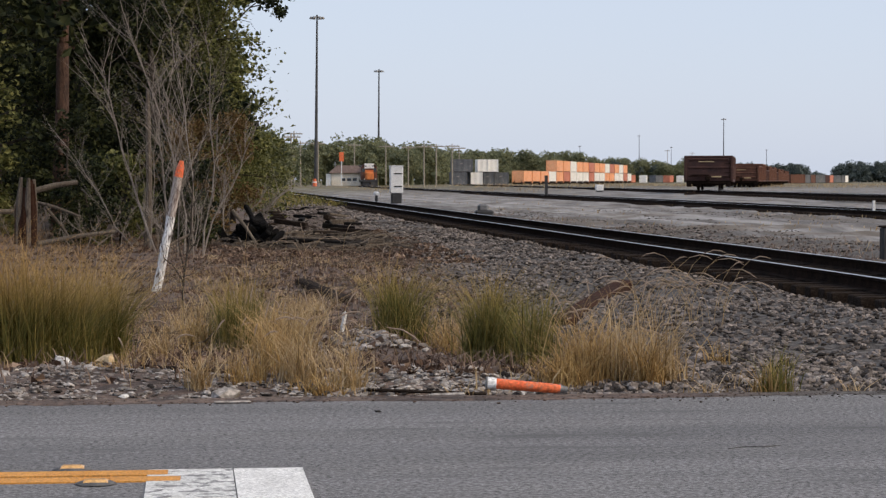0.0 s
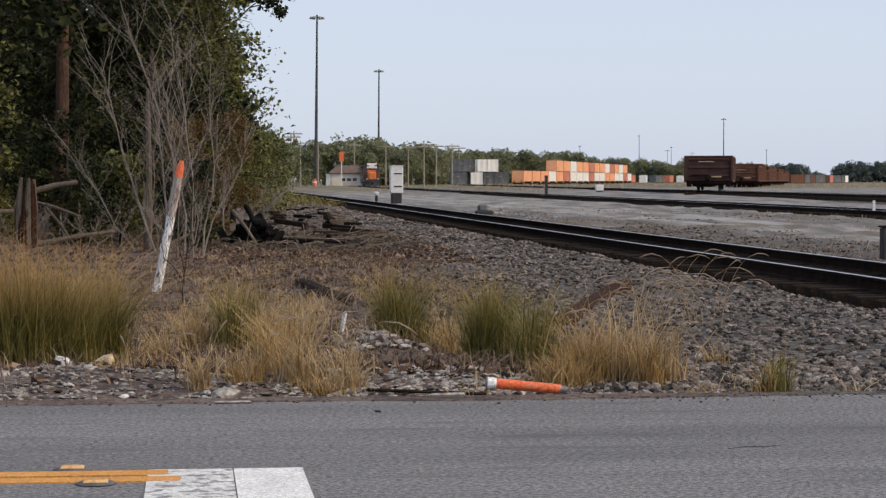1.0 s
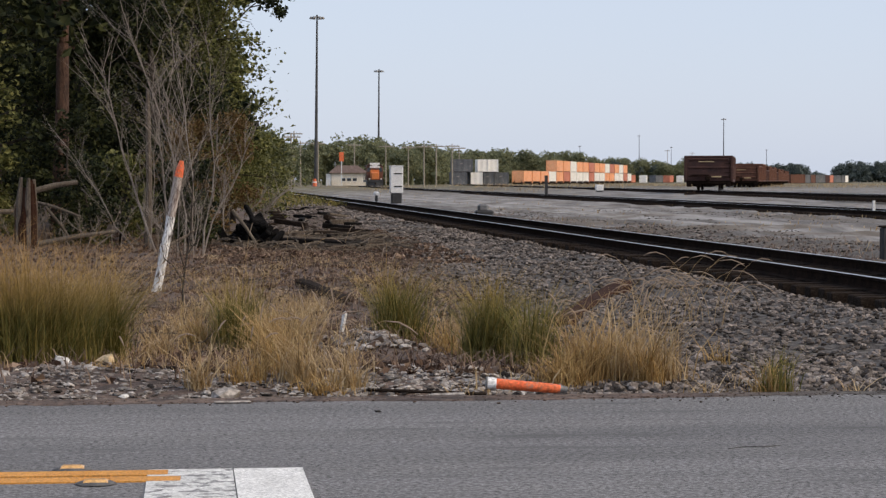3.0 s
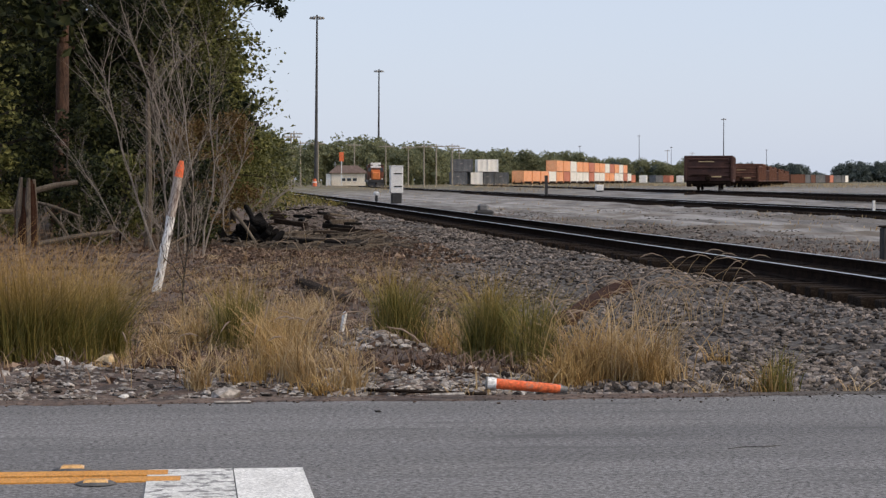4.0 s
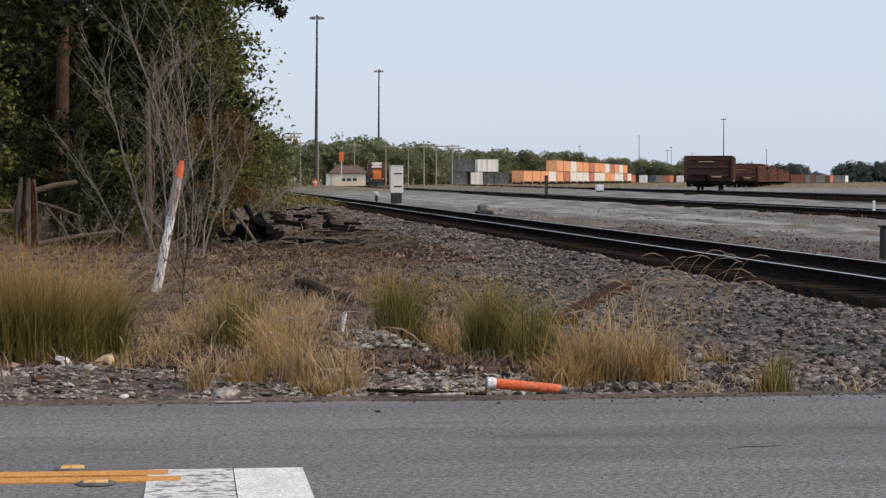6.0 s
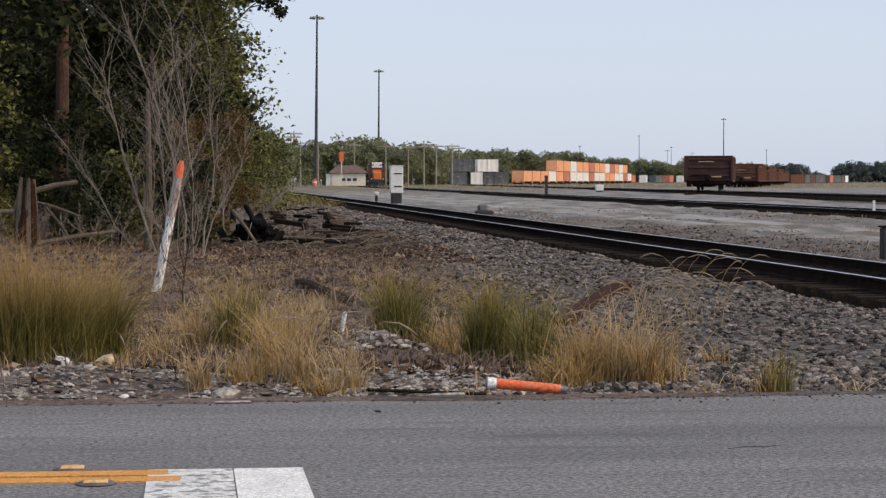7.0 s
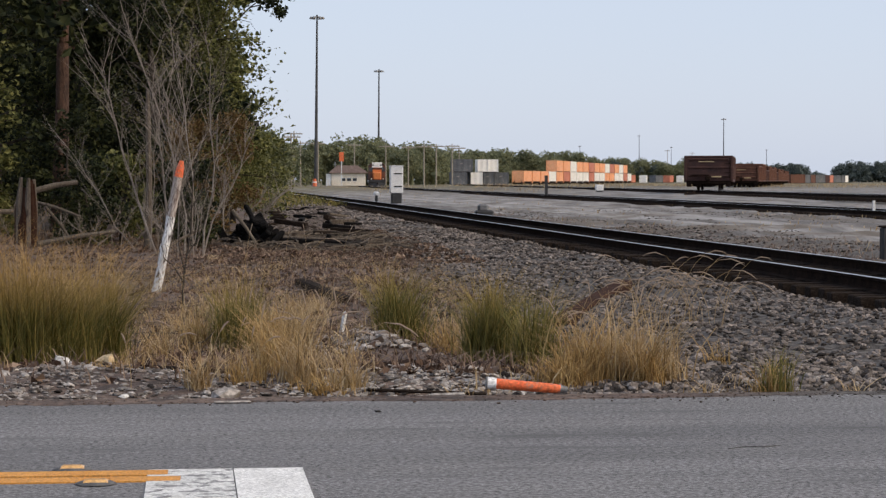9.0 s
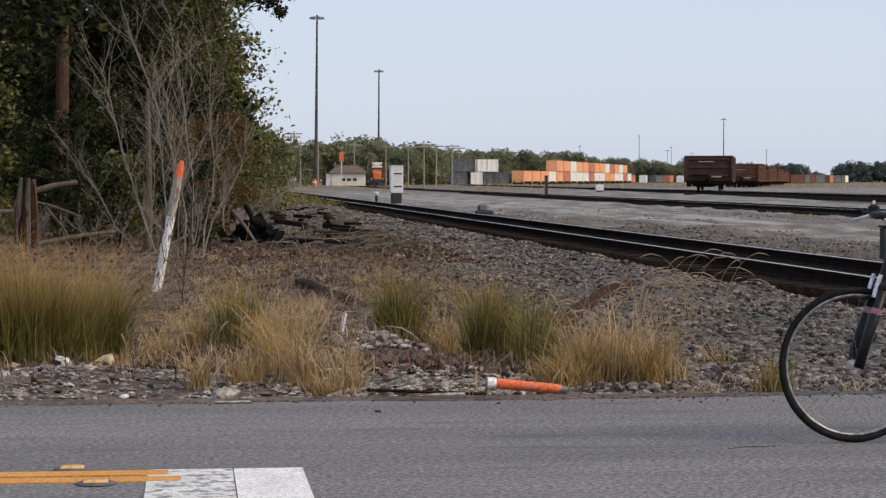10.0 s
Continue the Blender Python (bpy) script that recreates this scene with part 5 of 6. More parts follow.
    part("target", Geo().box((0, -0.12, 5.4), (0.85, 0.05, 1.7), bevel=0.02), M_ORANGE, f, "orange panel")


def light_mast(x, y, h, lean=0.0, lamps=6):
    m = thing("light_mast", pose(x, y, -0.1, 0, lean, 0), "tall dark steel yard light mast", "light mast", "yard light masts")
    part("mast", Geo().tube([(0, 0, 0), (0, 0, h * 0.5), (0, 0, h)], [0.33, 0.24, 0.15], 10), M_MAST, m)
    part("base", Geo().tube([(0, 0, 0), (0, 0, 0.7)], [0.7, 0.7], 12), M_GREY, m, "concrete foot")
    part("ring", Geo().ring((0, 0, h - 0.4), (0, 0, 1), 0.75, 0.09, 20, 6), M_GREY, m)
    for k in range(lamps):
        a = k / lamps * 6.28
        arm = part("lamp_arm", Geo().tube([(0, 0, h - 0.4), (math.cos(a) * 1.0, math.sin(a) * 1.0, h - 0.4)], 0.05, 5), M_GREY, m)
        part("lamp", Geo().tube([(math.cos(a) * 1.0, math.sin(a) * 1.0, h - 0.35), (math.cos(a) * 1.05, math.sin(a) * 1.05, h - 0.75)], [0.18, 0.32], 8), M_GREY, arm, "floodlight")


def utility_pole(x, y, h, arms=1):
    p = thing("utility_pole", pose(x, y, -0.1), "weathered timber utility pole with a crossarm", "utility pole", "utility poles behind the yard")
    part("pole", Geo().tube([(0, 0, 0), (0, 0, h)], [0.16, 0.11], 8), M_POLE, p)
    for k in range(arms):
        c = part("crossarm", Geo().box((0, -0.15, h - 0.5 - k * 0.9), (3.0, 0.14, 0.2), bevel=0.02), M_POLE, p)
        for u in (-1.05, -0.5, 0.5, 1.05):
            part("insulator", Geo().tube([(u, -0.15, h - 0.43 - k * 0.9), (u, -0.15, h - 0.2 - k * 0.9)], [0.07, 0.04], 6), M_GREY, c)


def build_masts():
    light_mast(21.9, 395.5, 30, 0.5)
    light_mast(48.9, 588, 30, 0.3)
    light_mast(249, 1040, 30)
    light_mast(289, 1440, 30)
    light_mast(490, 1890, 27)
    light_mast(420, 1950, 30)
    light_mast(330, 1900, 30)
    for x, y, h in ((18.2, 398, 9.8), (20.4, 420, 8.5), (44.5, 430, 8.0), (47.5, 436, 8.2), (52, 448, 8.4), (62, 520, 9), (16, 360, 8.5), (26.5, 470, 9.2), (34.5, 476, 9.0), (41.5, 480, 8.8), (46.5, 482, 8.6), (235, 1100, 16), (270, 1200, 16)):
        utility_pole(x, y, h)


def build_house():
    h = thing("yard_office", pose(30.7, 440, 0.0, 0, 0, -3), "low cream yard office with a brown hipped roof", "building")
    part("wall", Geo().box((0, 0, 1.25), (6.6, 5.0, 2.6), bevel=0.03), M_WALL, h, "cream siding walls")
    part("roof", Geo().add([(-3.8, -3, 2.5), (3.8, -3, 2.5), (3.8, 3, 2.5), (-3.8, 3, 2.5), (-2.2, 0, 3.9), (1.8, 0, 3.9), (-3.8, -3, 2.36), (3.8, -3, 2.36), (3.8, 3, 2.36), (-3.8, 3, 2.36)], [(0, 1, 5, 4), (1, 2, 5), (2, 3, 4, 5), (3, 0, 4), (6, 7, 1, 0), (7, 8, 2, 1), (8, 9, 3, 2), (9, 6, 0, 3), (9, 8, 7, 6)]), M_ROOF, h, "brown shingle roof")
    for x in (-1.0, 0.1, 1.2):
        wdw = part("window", Geo().box((x, -2.52, 1.15), (0.8, 0.06, 0.55), bevel=0.01), M_GLASS, h)
        part("window_frame", Geo().box((x, -2.535, 1.46), (0.95, 0.06, 0.08)).box((x, -2.535, 0.84), (0.95, 0.06, 0.08)), M_WHITE, wdw)
    part("porch", Geo().box((-3.9, -1.5, 1.1), (0.9, 1.6, 2.3), bevel=0.03), M_WHITE, h, "pale porch end")
    part("vent_pipe", Geo().tube([(-2.6, 0, 3.4), (-2.6, 0, 4.6)], 0.12, 8), M_GREY, h)


# ---- rolling stock ----
def bogie(parent, x, z=0.46, gauge=0.75, axles=(-0.9, 0.9), r=0.46):
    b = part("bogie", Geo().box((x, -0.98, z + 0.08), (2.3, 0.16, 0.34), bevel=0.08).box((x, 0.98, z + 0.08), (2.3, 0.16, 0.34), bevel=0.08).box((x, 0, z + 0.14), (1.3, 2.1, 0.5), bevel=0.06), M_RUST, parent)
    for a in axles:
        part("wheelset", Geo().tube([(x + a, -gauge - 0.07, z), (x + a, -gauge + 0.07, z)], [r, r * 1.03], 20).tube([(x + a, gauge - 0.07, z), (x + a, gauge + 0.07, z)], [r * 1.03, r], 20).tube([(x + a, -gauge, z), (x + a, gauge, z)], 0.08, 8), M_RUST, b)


def gondola(where, length, height, m, label, ribs=9):
    """An open wagon: floor, ribbed sides, ribbed ends, sill, coupler, ladder, two bogies. It runs along its own x."""
    g = thing("gondola_wagon", where, label, "railway wagon", "parked open wagons")
    w, z0 = 3.25, 0.70
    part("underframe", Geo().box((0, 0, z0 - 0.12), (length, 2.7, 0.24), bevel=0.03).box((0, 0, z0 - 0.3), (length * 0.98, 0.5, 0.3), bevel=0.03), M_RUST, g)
    for s in (-1, 1):
        side = part("side", Geo().box((0, s * w / 2, (z0 + height) / 2), (length, 0.06, height - z0)).box((0, s * w / 2, height - 0.07), (length + 0.1, 0.2, 0.16), bevel=0.03).box((0, s * w / 2, z0), (length, 0.16, 0.2), bevel=0.03), m, g)
        for k in range(ribs):
            x = -length / 2 + length * (k + 0.5) / ribs
            part("rib", Geo().box((x, s * (w / 2 + 0.08), (z0 + height) / 2), (0.16, 0.12, height - z0 - 0.15), bevel=0.03), m, side)
        end = part("end", Geo().box((s * length / 2, 0, (z0 + height) / 2), (0.07, w, height - z0)).box((s * length / 2, 0, height - 0.07), (0.2, w + 0.1, 0.16), bevel=0.03), m, g)
        for k in range(3):
            part("end_rib", Geo().box((s * (length / 2 + 0.07), 0, z0 + 0.35 + (height - z0 - 0.6) * k / 2), (0.14, w * 0.86, 0.12), bevel=0.04), m, end)
        for u in (-1, 1):
            part("corner_post", Geo().box((s * length / 2, u * w / 2, (z0 + height) / 2), (0.2, 0.2, height - z0 + 0.02), bevel=0.03), m, end)
        part("coupler", Geo().box((s * (length / 2 + 0.35), 0, 0.86), (0.8, 0.24, 0.26), bevel=0.05).box((s * (length / 2 + 0.72), 0.05, 0.86), (0.28, 0.34, 0.32), bevel=0.08), M_RUST, g)
        part("brake_platform", Geo().box((s * (length / 2 + 0.18), 0.6, 1.1), (0.36, 1.3, 0.05)), M_RUST, g)
        lad = part("ladder", Geo().box((s * (length / 2 + 0.1), -1.5, 1.5), (0.05, 0.05, 1.3)), M_RUST, g)
        for k in range(4):
            part("rung", Geo().tube([(s * (length / 2 + 0.12), -1.5, 0.95 + k * 0.32), (s * (length / 2 + 0.12), -1.1, 0.95 + k * 0.32)], 0.018, 5), M_RUST, lad)
        part("end_sill", Geo().box((s * (length / 2 - 0.1), 0, 0.70), (0.14, 2.5, 0.42), bevel=0.04), M_RUST, g)
        bogie(g, s * (length / 2 - 1.5))
        for u in (-1, 1):
            part("sill_step", Geo().box((s * (length / 2 - 0.15), u * 1.38, 0.48), (0.3, 0.36, 0.44), bevel=0.03), M_RUST, g)
        part("brake_rigging", Geo().box((s * (length / 2 - 0.35), 0, 0.55), (0.3, 2.3, 0.34), bevel=0.06).box((s * (length / 2 - 0.2), 0.7, 0.42), (0.2, 0.4, 0.4), bevel=0.05), M_RUST, g)
    part("pale_stripe", Geo().box((-length / 2 - 0.12, 0.15, height - 0.42), (0.05, 1.1, 0.05)).box((-length / 2 - 0.12, -0.55, z0 + 0.28), (0.05, 0.7, 0.09)), M_TANSTONE, g, "scraped pale streak")
    return g


def build_train():
    x0, y0, heading = 36.5, 157.0, 15.9
    hx, hy = math.sin(radians(heading)), math.cos(radians(heading))
    s = 6.6
    for i in range(15):
        length = 13.0
        c = s + (i * 15.0 + 53 if i else 0)
        y = y0 + hy * c
        turn = heading if i else 14.5         # the first wagon stands just before the curve
        gondola(pose(x0 + (hx * c if i else math.sin(radians(turn)) * c), y, 0.39 - 0.0006 * (y - 157), 0, 0, 90 - turn), length, (2.42, 2.2, 2.5, 1.9)[i % 4] if i else 2.46, M_CAR if i in (0, 3, 7) else M_CAR_B, "oxide-red open gondola wagon with ribbed sides" if i in (0, 3, 7) else "rust-brown open gondola wagon with ribbed sides", 7)


def container(where, length, m, label, base=True, group="containers on the far train"):
    c = thing("shipping_container", where, label, "container", group)
    h, w = 2.75, 2.5
    g, back = Geo(), Geo()
    n = int(length / 0.55)
    out = []
    for k in range(n + 1):
        x = -length / 2 + length * k / n
        out.append((x, -w / 2 + (0.05 if k % 2 else 0.0)))
    for k in range(n):
        (xa, ya), (xb, yb) = out[k], out[k + 1]
        for s, side in ((1, g), (-1, back)):
            side.add([(xa, s * ya, 0.06), (xb, s * yb, 0.06), (xb, s * yb, h - 0.06), (xa, s * ya, h - 0.06)], [(0, 1, 2, 3)])
    part("corrugated_side", g, m, c)
    part("corrugated_side", back, m, c)
    part("roof", Geo().box((0, 0, h - 0.04), (length, w, 0.08), bevel=0.02), m, c)
    part("floor_frame", Geo().box((0, 0, 0.04), (length, w, 0.14), bevel=0.02), M_RUST, c)
    for s in (-1, 1):
        part("door_end", Geo().box((s * length / 2, 0, h / 2), (0.08, w, h), bevel=0.02), m, c)
        for u in (-1, 1):
            part("corner_post", Geo().box((s * length / 2, u * w / 2, h / 2), (0.18, 0.18, h), bevel=0.02), m, c)
    return c


def well_car(where, length):
    c = thing("well_car", where, "dark container flat wagon", "railway wagon", "container wagons")
    part("deck", Geo().box((0, 0, 0.30), (length, 2.4, 0.22), bevel=0.04), M_RUST, c)
    for s in (-1, 1):
        part("side_sill", Geo().box((0, s * 1.32, 0.55), (length * 0.8, 0.10, 0.5), bevel=0.03), M_RUST, c)
        bogie(c, s * (length / 2 - 1.2))


def build_containers():
    rng = random.Random(14)
    O, R, W, G = M_BOX_ORANGE, M_BOX_RED, M_BOX_WHITE, M_BOX_GREY
    words = {O: "orange corrugated shipping container", R: "faded red corrugated shipping container", W: "white corrugated shipping container", G: "grey corrugated shipping container"}
    x0, y0, x1, y1 = 71.6, 492.0, 147.0, 752.0
    n = 18
    yaw = math.degrees(math.atan2(y1 - y0, x1 - x0))
    low = [O, O, O, W, O, R, W, W, W, R, W, W, O, O, W, W, R, W]
    top = [None, None, None, None, O, O, W, O, O, R, O, O, W, R, O, W, O, None]
    for i in range(n):
        t = (i + 0.5) / n
        x, y = x0 + (x1 - x0) * t, y0 + (y1 - y0) * t
        m = pose(x, y, -0.05, 0, 0, yaw)
        well_car(m, 14.4)
        container(m @ pose(0, 0, 0.42), 13.6, low[i], words[low[i]] + " on a flat wagon")
        if top[i]:
            container(m @ pose(0, 0, 3.18), 13.6, top[i], words[top[i]] + " stacked on another")
    # grey wagons and white trailers nearer the mast
    for k, (x, y, m, z, L) in enumerate(((57.0, 480, G, 0.9, 3.2), (59.0, 483, G, 0.9, 3.0), (61.0, 482, W, 0.9, 2.4), (61.9, 486, G, 0.9, 2.5), (64.3, 487, G, 0.9, 2.2), (67.4, 489, G, 0.9, 3.0), (62.9, 486, W, 2.75 + 0.94, 2.3), (65.2, 487, W, 2.75 + 0.94, 2.2), (57.9, 481, G, 3.69, 4.2))):
        container(pose(x, y, z - 0.93 if z < 1 else z - 0.93, 0, 0, 4), L, m, ("white" if m is W else "grey") + " storage box standing in the yard", group="storage boxes in the yard")
    for k in range(16):
        u = 150 + k * 9.5
        v = 790 + k * 22
        m = (W, R, W, G, R, W, G, W)[k % 8]
        container(pose(u, v, 0.0, 0, 0, 60 + (k % 3) * 8), 9.0, m, words[m] + " far down the yard", group="containers far down the yard")


def build_far_end():
    """Wagons and a pale shed at the far end of the yard."""
    for k in range(9):
        m = (M_CAR_B, M_BOX_GREY, M_CAR_B, M_BOX_GREY, M_CAR, M_BOX_RED, M_BOX_GREY, M_BOX_GREY, M_BOX_WHITE)[k]
        container(pose(186 + 9 * k, 683 + 24 * k, 0.0, 0, 0, 40 + 11 * (k % 3)), 7.5, m, "weathered wagon box at the far end of the yard", group="wagon boxes at the yard's end")


def build_locomotive():
    """A hood locomotive with its cab forward along its own x; the origin is on the rails below the front coupler."""
    L = thing("locomotive", Matrix(), "orange and dark red diesel locomotive with a white headlight panel", "locomotive")
    O, K, W = M_LOCO, M_DARK, M_WHITE
    part("underframe", Geo().box((-9.6, 0, 1.35), (18.6, 3.0, 0.45), bevel=0.06), K, L, "black running board")
    part("fuel_tank", Geo().box((-9.6, 0, 0.8), (5.0, 2.5, 0.75), bevel=0.2), K, L)
    part("pilot", Geo().add([(-0.5, -1.45, 0.2), (-0.5, 1.45, 0.2), (-0.1, 0, 0.2), (-0.5, -1.45, 1.3), (-0.5, 1.45, 1.3), (-0.3, 0, 1.3)], [(0, 2, 5, 3), (2, 1, 4, 5), (3, 5, 4), (0, 1, 2), (0, 3, 4, 1)]), K, L, "black snow plough pilot")
    part("coupler", Geo().box((0.1, 0, 0.95), (0.8, 0.3, 0.35), bevel=0.08), M_RUST, L)
    part("nose", Geo().box((-1.9, 0, 2.25), (2.0, 1.45, 1.5), bevel=0.2), O, L, "orange short hood")
    cab = part("cab", Geo().box((-3.7, 0, 2.85), (2.0, 3.05, 2.6), bevel=0.10), M_CAR_B, L, "dark red cab")
    part("cab_front", Geo().box((-2.68, 0, 2.55), (0.06, 1.6, 1.7), bevel=0.02), O, cab, "orange cab front")
    part("cab_roof", Geo().prism([(-1.5, 4.1), (-1.05, 4.55), (1.05, 4.55), (1.5, 4.1)], -4.75, -2.6), M_CAR, cab, "dark red cab roof")
    part("brow", Geo().box((-2.66, 0, 4.22), (0.14, 1.9, 0.95), bevel=0.12), W, cab, "white panel above the windscreen")
    for s in (-1, 1):
        part("windscreen", Geo().box((-2.69, s * 1.08, 3.45), (0.05, 0.6, 0.75), bevel=0.02), M_GLASS, cab, "dark windscreen")
        part("side_window", Geo().box((-3.6, s * 1.53, 3.4), (1.2, 0.05, 0.65), bevel=0.02), M_GLASS, cab)
        part("number_board", Geo().box((-2.60, s * 0.75, 4.22), (0.06, 0.5, 0.2), bevel=0.02), K, cab, "black number board")
        part("headlight", Geo().tube([(-2.62, s * 0.14, 4.25), (-2.54, s * 0.14, 4.25)], 0.11, 12), M_LAMP, cab)
        part("ditch_light", Geo().tube([(-0.32, s * 1.05, 1.75), (-0.22, s * 1.05, 1.75)], 0.12, 12), M_LAMP, L)
        part("handrail", Geo().tube([(-0.4, s * 1.4, 1.6), (-0.4, s * 1.4, 2.6), (-2.5, s * 1.45, 2.6)], 0.03, 5), K, L)
        rail = part("side_handrail", Geo().tube([(-5, s * 1.45, 2.6), (-18.6, s * 1.45, 2.6)], 0.03, 5), K, L)
        for k in range(8):
            part("stanchion", Geo().tube([(-5 - k * 1.9, s * 1.45, 1.55), (-5 - k * 1.9, s * 1.45, 2.6)], 0.025, 5), K, rail)
        part("steps", Geo().box((-0.75, s * 1.35, 0.55), (0.6, 0.3, 0.06)).box((-0.75, s * 1.35, 0.9), (0.6, 0.3, 0.06)).box((-0.75, s * 1.35, 1.25), (0.6, 0.3, 0.06)), K, L)
    hood = part("long_hood", Geo().box((-11.7, 0, 2.85), (13.8, 1.9, 2.6), bevel=0.14), M_CAR, L, "dark red engine hood")
    part("hood_band", Geo().box((-11.7, 0, 1.85), (13.84, 1.96, 0.6), bevel=0.05), K, hood, "black lower band")
    part("radiator", Geo().box((-17, 0, 4.15), (2.6, 2.5, 0.5), bevel=0.1), K, hood)
    for k in range(3):
        part("roof_fan", Geo().tube([(-15.5 - k * 1.1, 0, 4.4), (-15.5 - k * 1.1, 0, 4.55)], 0.5, 16), K, hood)
    part("exhaust", Geo().box((-10, 0, 4.25), (0.8, 0.5, 0.4), bevel=0.06), K, hood)
    for x in (-3.6, -15.6):
        bogie(L, x, 0.5, 0.75, (-1.7, 0, 1.7), 0.5)
    return L


# ---- bicycle ----
def build_bicycle():
    """A bicycle that runs along its own -x; the origin is on the ground under the front hub."""
    B = thing("bicycle", Matrix(), "black bicycle with slim tyres and silver brakes rolling along the road", "bicycle")
    R, base = 0.343, 1.05

    def wheel(x):
        w = part("wheel", Geo().tube([(0, -0.05, 0), (0, 0.05, 0)], 0.022, 12), M_SILVER, B, "spoked wheel hub")
        w.location = (x, 0, R)
        part("tyre", Geo().ring((0, 0, 0), (0, 1, 0), R - 0.0145, 0.0145, 64, 10), M_TYRE, w, "slim black tyre", smooth=True)
        part("rim", Geo().ring((0, 0, 0), (0, 1, 0), R - 0.034, 0.008, 64, 8), M_RIM, w, "bright alloy rim", smooth=True)
        g = Geo()
        for k in range(32):
            a = k / 32 * 2 * math.pi
            s = 0.03 if k % 2 else -0.03
            off = 0.5 if (k // 2) % 2 else -0.5
            g.tube([(0.02 * math.cos(a + off), s, 0.02 * math.sin(a + off)), ((R - 0.05) * math.cos(a), 0, (R - 0.05) * math.sin(a))], 0.0007, 3, cap=False)
        part("spokes", g, M_RIM, w)
        return w
    front, rear = wheel(0.0), wheel(base)
    for s in (-1, 1):
        f = part("fork_leg", Geo().tube([(0.0, s * 0.055, R - 0.01), (0.036, s * 0.06, R + 0.12), (0.110, s * 0.06, R + 0.33)], [0.023, 0.024, 0.023], 10), M_FRAME, B, "black fork leg", smooth=True)
        part("decal", Geo().tube([(0.073, s * 0.06, R + 0.225), (0.082, s * 0.06, R + 0.25)], 0.0255, 10), M_PINK, f, "pink band")
        part("brake_arm", Geo().tube([(0.072, s * 0.045, R + 0.30), (0.100, s * 0.05, R + 0.40)], [0.014, 0.010], 8), M_SILVER, B, "silver brake arm")
        part("brake_pad", Geo().box((0.066, s * 0.028, R + 0.298), (0.06, 0.016, 0.018), bevel=0.004), M_TYRE, B)
    part("fork_crown", Geo().box((0.116, 0, R + 0.345), (0.06, 0.16, 0.05), bevel=0.018), M_FRAME, B)
    part("head_tube", Geo().tube([(0.121, 0, R + 0.36), (0.168, 0, R + 0.50)], 0.024, 12), M_FRAME, B)
    part("stem", Geo().tube([(0.168, 0, R + 0.50), (0.196, 0, R + 0.60), (0.115, 0, R + 0.665)], [0.016, 0.016, 0.018], 10), M_FRAME, B, "black stem")
    bar = part("handlebar", Geo().tube([(0.135, -0.30, 1.005), (0.115, -0.1, 1.008), (0.115, 0.1, 1.008), (0.135, 0.30, 1.005)], 0.0125, 8), M_FRAME, B)
    for s in (-1, 1):
        part("grip", Geo().tube([(0.124, s * 0.17, 1.006), (0.136, s * 0.30, 1.005)], 0.018, 10), M_TYRE, bar, "black rubber grip")
        part("brake_lever", Geo().tube([(0.118, s * 0.16, 1.0), (0.075, s * 0.19, 0.985), (0.065, s * 0.26, 0.978)], [0.009, 0.008, 0.007], 6), M_SILVER, bar, "silver brake lever")
        part("shifter", Geo().box((0.128, s * 0.15, 1.025), (0.05, 0.04, 0.05), bevel=0.012), M_FRAME, bar)
    part("frame", Geo().tube([(0.158, 0, R + 0.47), (0.62, 0, R + 0.40)], 0.017, 10).tube([(0.130, 0, R + 0.385), (0.60, 0, R - 0.05)], 0.02, 10).tube([(0.60, 0, R - 0.05), (0.665, 0, R + 0.42)], 0.016, 10), M_FRAME, B, "black steel frame")
    for s in (-1, 1):
        part("stay", Geo().tube([(0.60, s * 0.03, R - 0.05), (base, s * 0.06, R)], 0.009, 8).tube([(0.655, s * 0.03, R + 0.37), (base, s * 0.06, R)], 0.008, 8), M_FRAME, B)
    part("seat_post", Geo().tube([(0.665, 0, R + 0.42), (0.69, 0, R + 0.58)], 0.0135, 8), M_SILVER, B)
    part("saddle", Geo().add([(0.55, -0.02, R + 0.60), (0.55, 0.02, R + 0.60), (0.70, 0.05, R + 0.605), (0.80, 0.075, R + 0.615), (0.80, -0.075, R + 0.615), (0.70, -0.05, R + 0.605), (0.55, -0.02, R + 0.57), (0.55, 0.02, R + 0.57), (0.80, 0.07, R + 0.56), (0.80, -0.07, R + 0.56)], [(0, 5, 4, 3, 2, 1), (0, 1, 7, 6), (1, 2, 3, 8, 7), (3, 4, 9, 8), (4, 5, 0, 6, 9), (6, 7, 8, 9)]), M_TYRE, B)
    crank = part("chainring", Geo().ring((0.60, -0.06, R - 0.05), (0, 1, 0), 0.085, 0.008, 30, 6).tube([(0.60, -0.07, R - 0.05), (0.60, 0.07, R - 0.05)], 0.02, 10), M_GREY, B)
    for s in (-1, 1):
        part("pedal", Geo().tube([(0.60, s * 0.075, R - 0.05), (0.60 + s * 0.16, s * 0.085, R - 0.09)], 0.010, 8).box((0.60 + s * 0.16, s * 0.13, R - 0.09), (0.09, 0.08, 0.02), bevel=0.006), M_TYRE, crank)
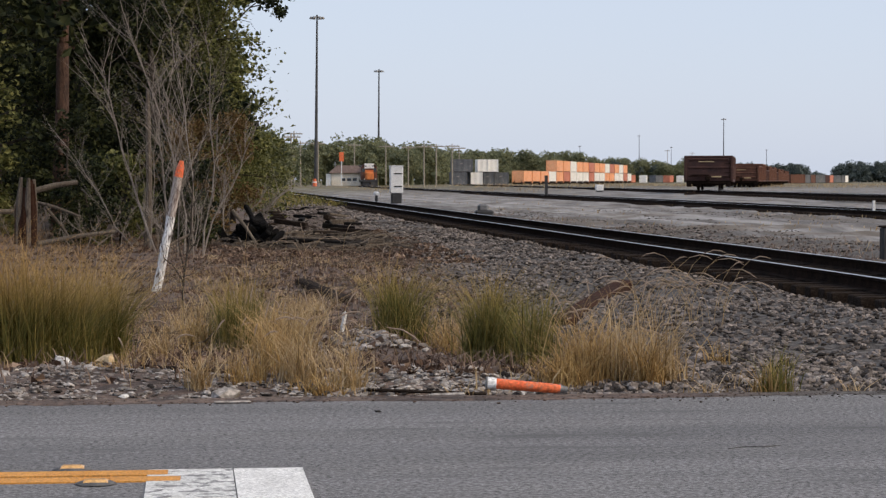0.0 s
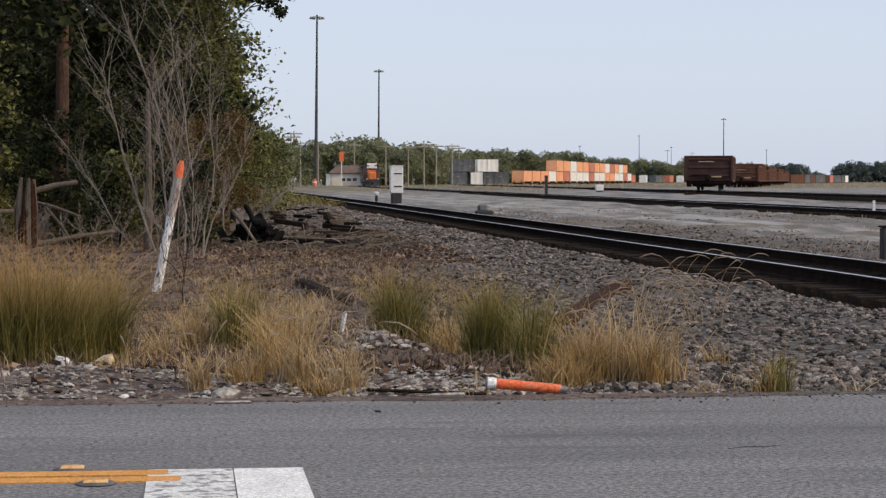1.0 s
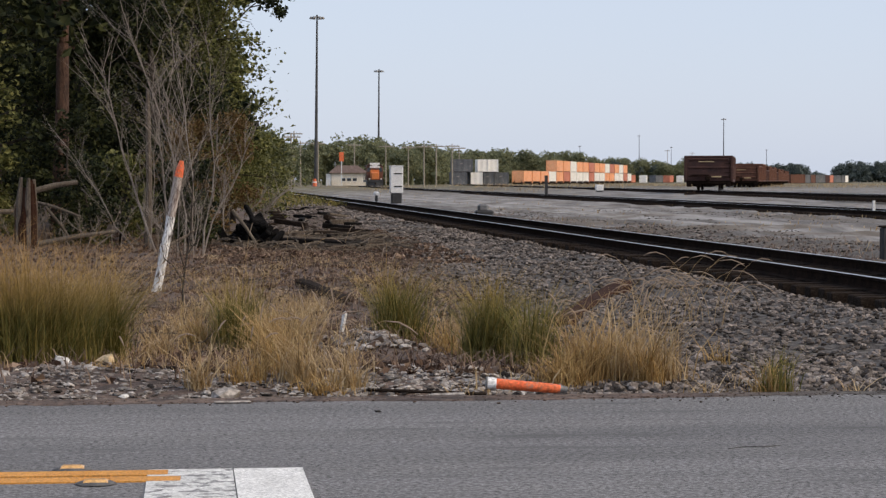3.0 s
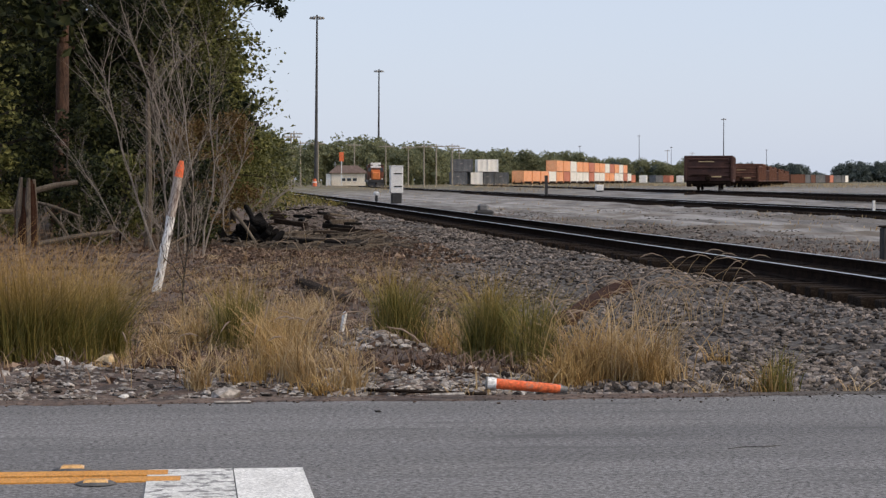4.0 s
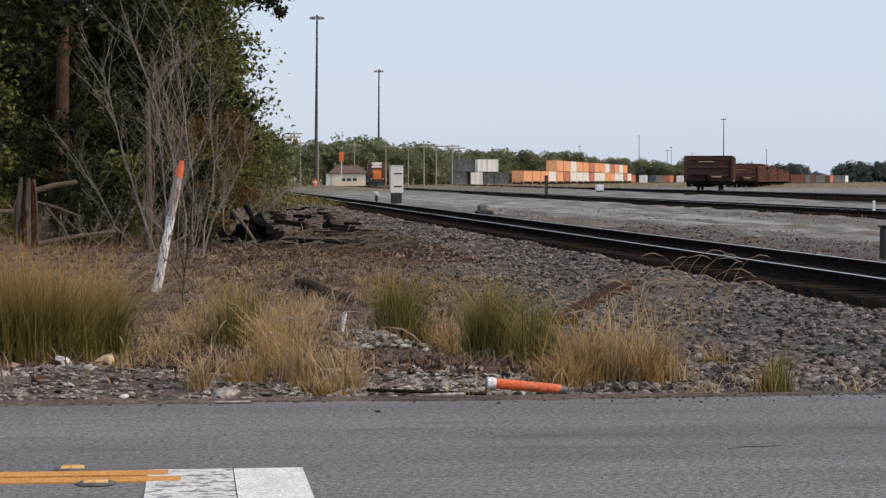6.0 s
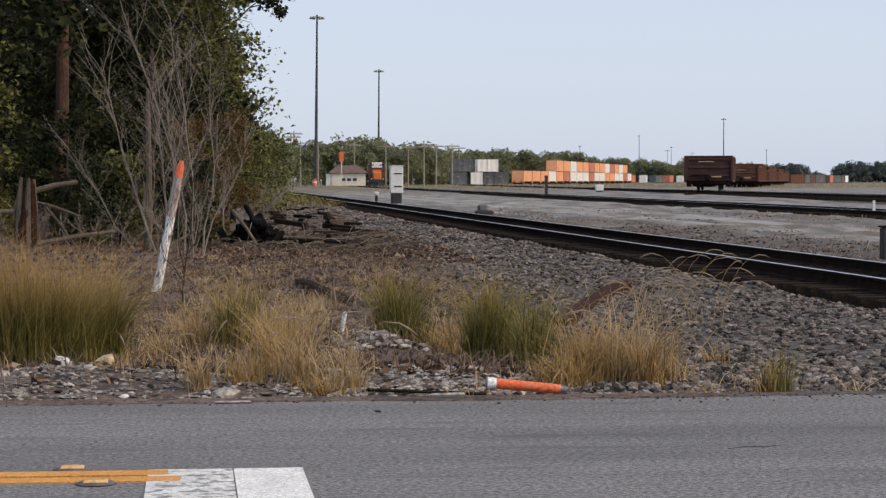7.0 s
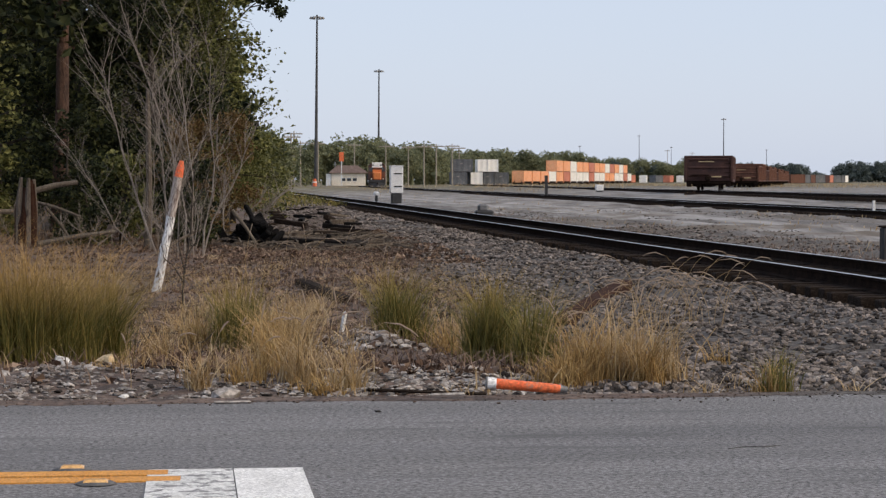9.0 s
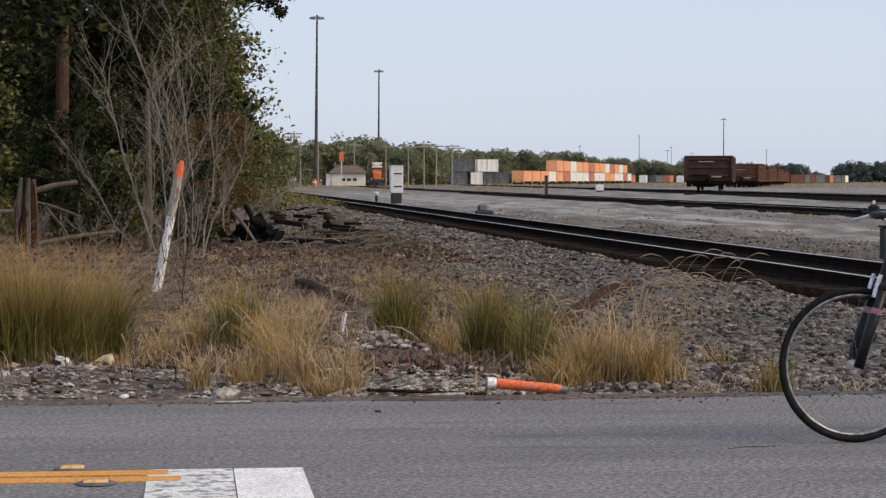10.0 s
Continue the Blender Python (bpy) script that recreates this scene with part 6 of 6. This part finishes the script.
    part("chain", Geo().tube([(0.60, -0.06, R + 0.035), (base, -0.055, R + 0.035)], 0.004, 5).tube([(0.60, -0.06, R - 0.135), (base, -0.055, R - 0.035)], 0.004, 5), M_RUST, B)
    return B, (front, 0.0), (rear, base), R


GROUND = build_ground()
build_road()
build_tracks()
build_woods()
build_far_woods()
build_train()
build_containers()
build_far_end()
build_house()
build_masts()
build_yard_things()
LOCO = build_locomotive()
BIKE = build_bicycle()
build_marker_post()
build_fallen_tube()
build_verge_things()
build_ballast()
build_grass()
build_green_strip()


def motions():
    # the locomotive eases to a stand on its curve
    way = ((0, 0), (0.5, 0.125), (1.0, 0.25), (1.5, 0.36), (2.0, 0.45), (2.5, 0.54), (3.25, 0.65), (4.0, 0.75), (4.5, 0.81), (5.0, 0.86), (5.5, 0.90), (6.25, 0.95), (7.0, 0.985), (8.0, 1.0), (10.0, 1.0))
    x, y, last, rows = 34.1, 428.9, 0.0, []
    for t, f in way:
        turn = 0.3 + 3.0 * f
        x -= math.sin(radians(turn)) * 28 * (f - last)
        y -= math.cos(radians(turn)) * 28 * (f - last)
        last = f
        rows.append((t, pose(x, y, -0.47, 0, 0, -90 - turn)))
    walk(LOCO, rows)
    # the bicycle rolls along the road at a steady pace
    bike, front, rear, radius = BIKE
    speed, x_end = 4.18, 2.912
    walk(bike, [(t, pose(x_end + speed * (10.0 - t), 9.68, 0.0)) for t in (0.0, 2.5, 5.0, 7.5, 10.0)])
    for wheel, at in (front, rear):
        walk(wheel, [(k * 0.1, pose(at, 0, radius, 0, -math.degrees(speed * k * 0.1 / radius), 0)) for k in range(101)])
    # the grass stirs in a light wind
    for ob, i in SWAYING:
        rng = random.Random(300 + i)
        a, b = rng.uniform(0, 6.28), rng.uniform(2.0, 3.4)
        amp = 1.2 if i < 40 else 2.4
        p = ob.location.copy()
        walk(ob, [(k * 0.5, pose(p.x, p.y, p.z, amp * 0.4 * math.sin(b * 0.7 * k * 0.5 + a), amp * (0.6 * math.sin(b * k * 0.5 + a) + 0.4 * math.sin(1.1 * k * 0.5 + 2 * a)), 0)) for k in range(21)])


motions()
